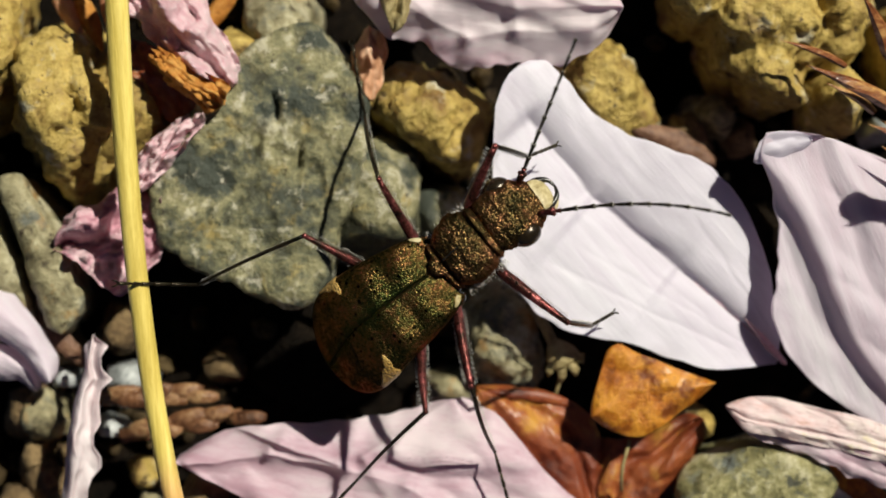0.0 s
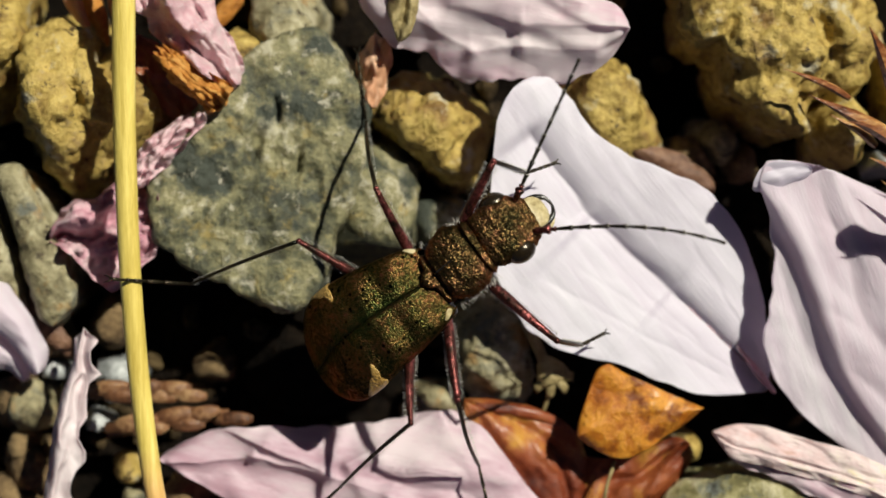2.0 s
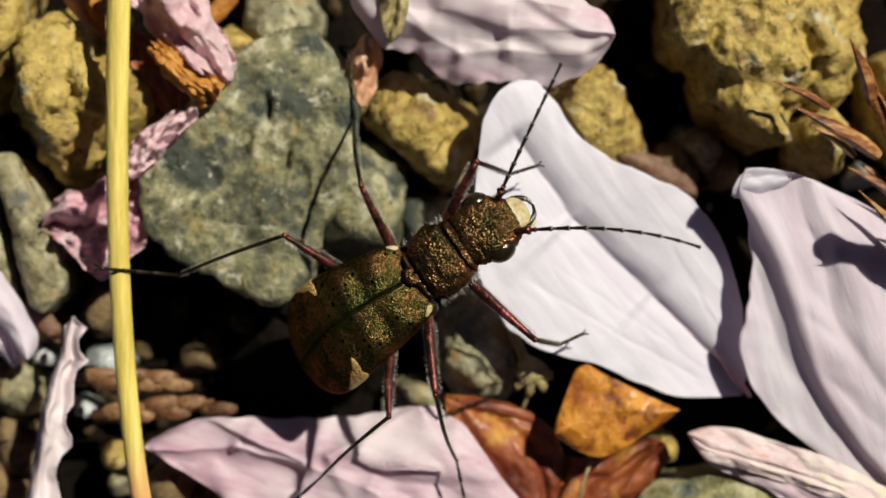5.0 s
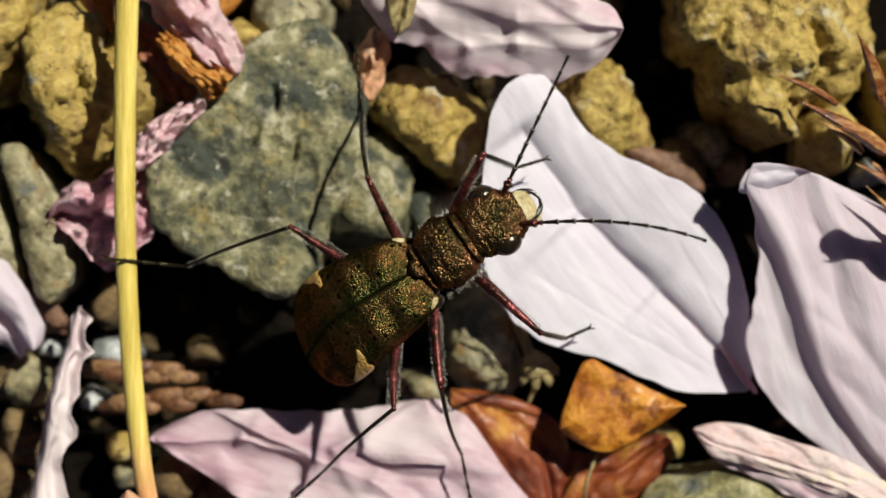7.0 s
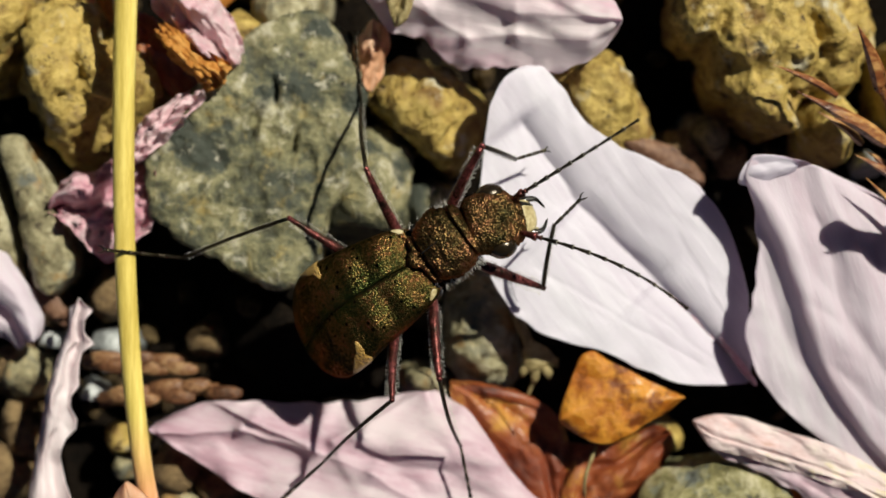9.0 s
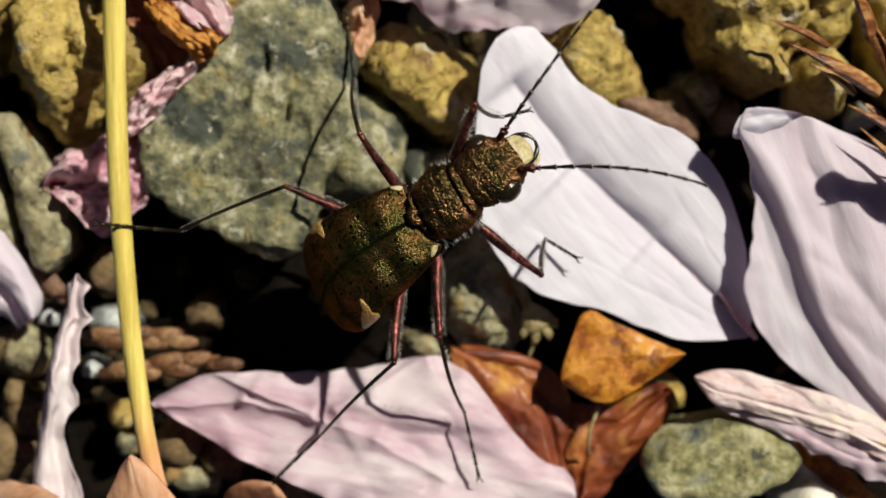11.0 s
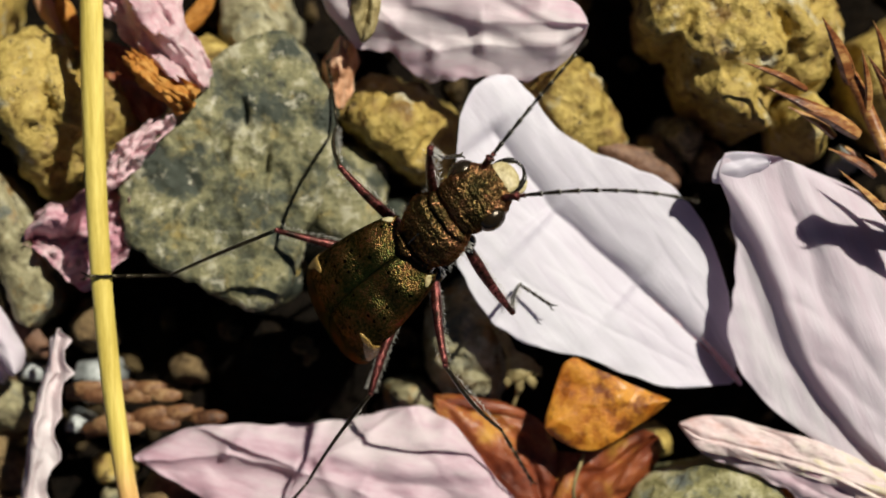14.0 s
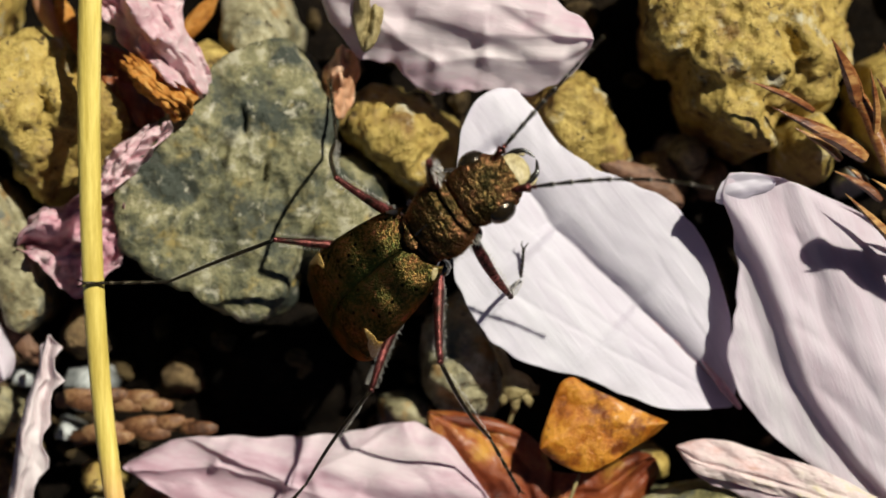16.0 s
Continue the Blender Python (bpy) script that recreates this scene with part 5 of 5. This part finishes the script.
head = put("head", *worn_loft([0.0, 0.15, 0.5, 1.0, 1.5, 2.0, 2.4, 2.7, 2.85], [1.0, 1.18, 1.32, 1.48, 1.5, 1.34, 1.1, 0.88, 0.6], [0.55, 0.72, 0.84, 0.9, 0.88, 0.78, 0.6, 0.42, 0.2],
                            [0.7, 0.85, 0.95, 1.0, 1.0, 0.9, 0.75, 0.55, 0.35], [0, 0, 0, 0.03, 0.03, 0, -0.08, -0.16, -0.2], 5, 0.16), COPPER, beetle, label="broad coppery head")
for s in (1, -1):
    put("eye", *ball((1.42, s * 1.2, 0.1), (0.68, 0.54, 0.6), 20, 28), EYE, head, label="bulging dark brown eye")
    put("palp", *tube(bend([(2.4, s * 0.55, -0.55), (3.1, s * 0.8, -0.75), (3.5, s * 0.5, -0.9)], 4), [0.1, 0.1, 0.1, 0.1, 0.09, 0.09, 0.09, 0.08, 0.07], 6), CREAM, head)
    jaw = put("mandible", *tube(bend([(0, 0, 0), (0.42, s * 0.12, 0.02), (0.88, s * 0.02, -0.02), (1.2, s * -0.45, -0.12)], 5),
                               [0.25, 0.23, 0.21, 0.19, 0.18, 0.17, 0.16, 0.14, 0.13, 0.12, 0.11, 0.09, 0.08, 0.07, 0.05, 0.02], 9, 0.7), BLACK, head, mm(2.7, s * 0.62, -0.3), label="curved black mandible")
    BEETLE["jaw", s] = jaw
    BEETLE["antenna", s] = antenna(head, mm(2.3, s * 0.78, 0.4, rz=s * 30), 7.7 if s > 0 else 8.7, 0.02 if s > 0 else -0.11)
put("upper_lip", *loft([2.5, 2.65, 2.9, 3.12, 3.3, 3.4], [0.66, 0.74, 0.75, 0.68, 0.5, 0.22], [0.16, 0.2, 0.19, 0.16, 0.11, 0.04], [0.15] * 6, [0.1, 0.06, -0.02, -0.14, -0.24, -0.3], 24), CREAM, head, label="cream-coloured upper lip")
for kind, (hip, thigh, shin, foot, r) in LEGS.items():
    for s in (1, -1):
        th = put("thigh", *limb(thigh, r * 0.75, r, r * 0.5), THIGH, beetle, label="coppery red thigh")
        put("bristles", *bristles(thigh, r * 0.85, 56, 0.19, 3), HAIR, th)
        sh = put("shin", *limb(shin, r * 0.42, r * 0.4, r * 0.32, 9), LEG, beetle)
        put("bristles", *bristles(shin, r * 0.36, 54, 0.1, 4), HAIR, sh)
        ft = put("foot", *foot_shape(foot, 0.085), LEG, beetle)
        BEETLE[kind, s] = (th, sh, ft)
        put("hip_joint", *ball((hip[0], s * hip[1], hip[2]), (0.5, 0.42, 0.45), 8, 12), BLACK, beetle)


# ---- what moves ----
def aim(p, q):
    """The pose of a limb that starts at p and points along x to q, its bulge upwards."""
    p, q = Vector(p), Vector(q)
    x = (q - p).normalized()
    y = Vector((0, 0, 1)).cross(x)
    y = y.normalized() if y.length > 1e-4 else Vector((0, 1, 0))
    z = x.cross(y)
    m = Matrix((x, y, z)).transposed().to_4x4()
    m.translation = p * MM
    return m


def scaled(m):
    """The same pose with its place in metres turned to millimetres."""
    out = m.copy()
    out.translation = m.translation / MM
    return out


def bent_leg(hip, ankle, a, b, knee_hint):
    """The knee over the hint's place that a thigh of length a reaches, and the ankle that a shin of length b reaches from there."""
    hip, ankle, hint = Vector(hip), Vector(ankle), Vector(knee_hint)
    flat = Vector((hint.x - hip.x, hint.y - hip.y, 0))
    if flat.length > a * 0.97:
        flat *= a * 0.97 / flat.length
    knee = hip + flat + Vector((0, 0, math.sqrt(a * a - flat.length_squared) * (1 if hint.z >= hip.z else -1)))
    return knee, knee + (ankle - knee).normalized() * b


# body: place, yaw, nose-up pitch, roll; fore-body yaw and lift; head yaw and pitch on the fore-body
BODY = {
    "low": ((-0.98, -0.94, 12.1), 32.5, 11, -13, 3.5, 0),
    "up": ((-0.8, -0.6, 12.4), 33, 19, -12, -3, 1),
    "high": ((-0.1, 0.2, 13.0), 36, 25, -12, 0, 7),
    "ahead": ((0.3, 1.15, 13.3), 38, 23, -12, -1, 4),
}
# each leg: ankle, foot tip, knee hint
STANCE = {
    "low": {("fore", 1): ((4.2, 3.5, 8.6), (6.4, 4.7, 8.3), (1.8, 4.2, 13)), ("fore", -1): ((6.2, -4.3, 8.4), (7.2, -3.6, 8.1), (4.4, -3.8, 12)),
            ("mid", 1): ((-3.85, 6.4, 7.4), (-4.1, 9, 6.8), (-3.4, 3.2, 13)), ("mid", -1): ((0.9, -9.8, 8.0), (1.5, -13, 7.2), (-0.1, -6.2, 13)),
            ("hind", 1): ((-11.8, -0.7, 8.6), (-15, -0.5, 10.1), (-6.9, 1.0, 14)), ("hind", -1): ((-6.4, -11.2, 7.6), (-9, -13.6, 6.6), (-2.2, -7.1, 14))},
}
STANCE["wipe"] = dict(STANCE["low"])
STANCE["wipe"]["fore", -1] = ((5.0, -0.1, 10.6), (7.7, 3.3, 12.2), (4.7, -2.2, 10))
STANCE["up"] = dict(STANCE["low"])
STANCE["up"]["fore", -1] = ((4.9, -2.2, 8.6), (6.7, -2.9, 8.2), (4.6, -3.4, 12))
STANCE["groom"] = dict(STANCE["up"])
STANCE["groom"]["fore", 1] = ((3.2, 3.6, 12.9), (8.2, 3.2, 12.6), (0.4, 4.4, 15))
STANCE["high"] = {("fore", 1): ((1.9, 3.9, 9.2), (4.0, 4.6, 8.4), (0.9, 4.3, 15)), ("fore", -1): ((4.6, -1.9, 8.6), (6.2, -2.8, 8.2), (4.2, -2.9, 12.5)),
                  ("mid", 1): ((-3.6, 6.3, 7.4), (-3.9, 8.9, 6.8), (-3.2, 3.9, 13)), ("mid", -1): ((3.7, -8.7, 8.2), (5.3, -11.9, 6.6), (1.1, -5.4, 13.5)),
                  ("hind", 1): ((-11.4, -0.4, 8.6), (-15, -0.4, 10.1), (-6.7, 1.4, 14)), ("hind", -1): ((-6.4, -11.4, 7.6), (-9, -14, 6.6), (-2.6, -6.9, 14))}
STANCE["ahead"] = dict(STANCE["high"])
STANCE["ahead"]["fore", -1] = ((4.7, -0.9, 8.0), (5.0, 0.7, 7.9), (4.3, -1.4, 12.5))
# head aim and the tips of the two antennae; jaw opening
FACE = {
    "rest": (-4, -13, (5.4, 8.5, 17.5), (11.1, 0.4, 17.0), 0),
    "chew": (-4, -13, (5.4, 8.5, 17.5), (11.1, 0.4, 17.0), 20),
    "wipe": (-20, -28, (8.3, 5.1, 17.0), (10.2, -2.7, 16.5), 20),
    "up": (8, -17, (6.8, 8.0, 18.0), (10.9, 0.4, 17.5), 0),
    "groom": (20, -20, (2.7, 8.6, 18.5), (10.0, 1.8, 17.5), 6),
    "grasp": (8, -18, (4.3, 8.0, 18.5), (11.1, -0.7, 15.5), 22),
    "high": (-1, -24, (7.3, 8.0, 18.8), (11.4, 1.5, 18.0), 4),
    "gape": (-1, -24, (7.3, 8.0, 18.8), (11.4, 1.5, 18.0), 16),
    "ahead": (-2, -22, (7.6, 8.6, 18.8), (11.9, 2.9, 18.0), 10),
}
TIMES = [(0.0, "low", "low", "rest"), (2.93, "low", "low", "rest"), (3.0, "low", "low", "chew"), (3.3, "low", "low", "chew"), (3.37, "low", "low", "rest"), (8.55, "low", "low", "rest"), (8.67, "low", "wipe", "wipe"), (9.03, "low", "wipe", "wipe"), (9.17, "up", "up", "up"), (11.6, "up", "up", "up"),
         (11.8, "up", "groom", "groom"), (12.2, "up", "groom", "groom"), (12.3, "up", "groom", "grasp"), (12.4, "high", "high", "high"), (15.03, "high", "high", "high"), (15.13, "high", "high", "gape"), (15.3, "high", "high", "gape"),
         (15.43, "ahead", "ahead", "ahead"), (16.0, "ahead", "ahead", "ahead")]


def motions():
    rows = {}

    def add(ob, t, m):
        rows.setdefault(ob, []).append((t, m))

    for t, body, stance, face in TIMES:
        place, yaw, pitch, roll, turn, rise = BODY[body]
        trunk = mm(*place, roll, -pitch, yaw)
        add(beetle, t, trunk)
        inside = scaled(trunk).inverted()
        chest = mm(-0.05, 0, 0, 0, -rise, turn)
        add(fore, t, chest)
        hyaw, hpitch, tip_l, tip_r, gape = FACE[face]
        neck = chest @ mm(NECK, 0, 0.05, 0, -hpitch, hyaw)
        add(head, t, neck)
        skull = (scaled(trunk) @ scaled(neck)).inverted()
        for s, tip in ((1, tip_l), (-1, tip_r)):
            add(BEETLE["antenna", s], t, aim((2.3, s * 0.78, 0.4), skull @ Vector(tip)))
            add(BEETLE["jaw", s], t, mm(2.7, s * 0.62, -0.3, rz=s * (gape - 16)))
            for kind, (hip, a, b, foot, r) in LEGS.items():
                ankle, toe, hint = STANCE[stance][kind, s]
                h = Vector((hip[0], s * hip[1], hip[2]))
                if kind == "fore":
                    h = scaled(chest) @ h
                knee, end = bent_leg(scaled(trunk) @ h, ankle, a, b, hint)
                knee, end = inside @ knee, inside @ end
                thigh, shin, tarsus = BEETLE[kind, s]
                add(thigh, t, aim(h, knee))
                add(shin, t, aim(knee, end))
                add(tarsus, t, aim(end, inside @ Vector(toe)))
    for ob, r in rows.items():
        walk(ob, r)


motions()
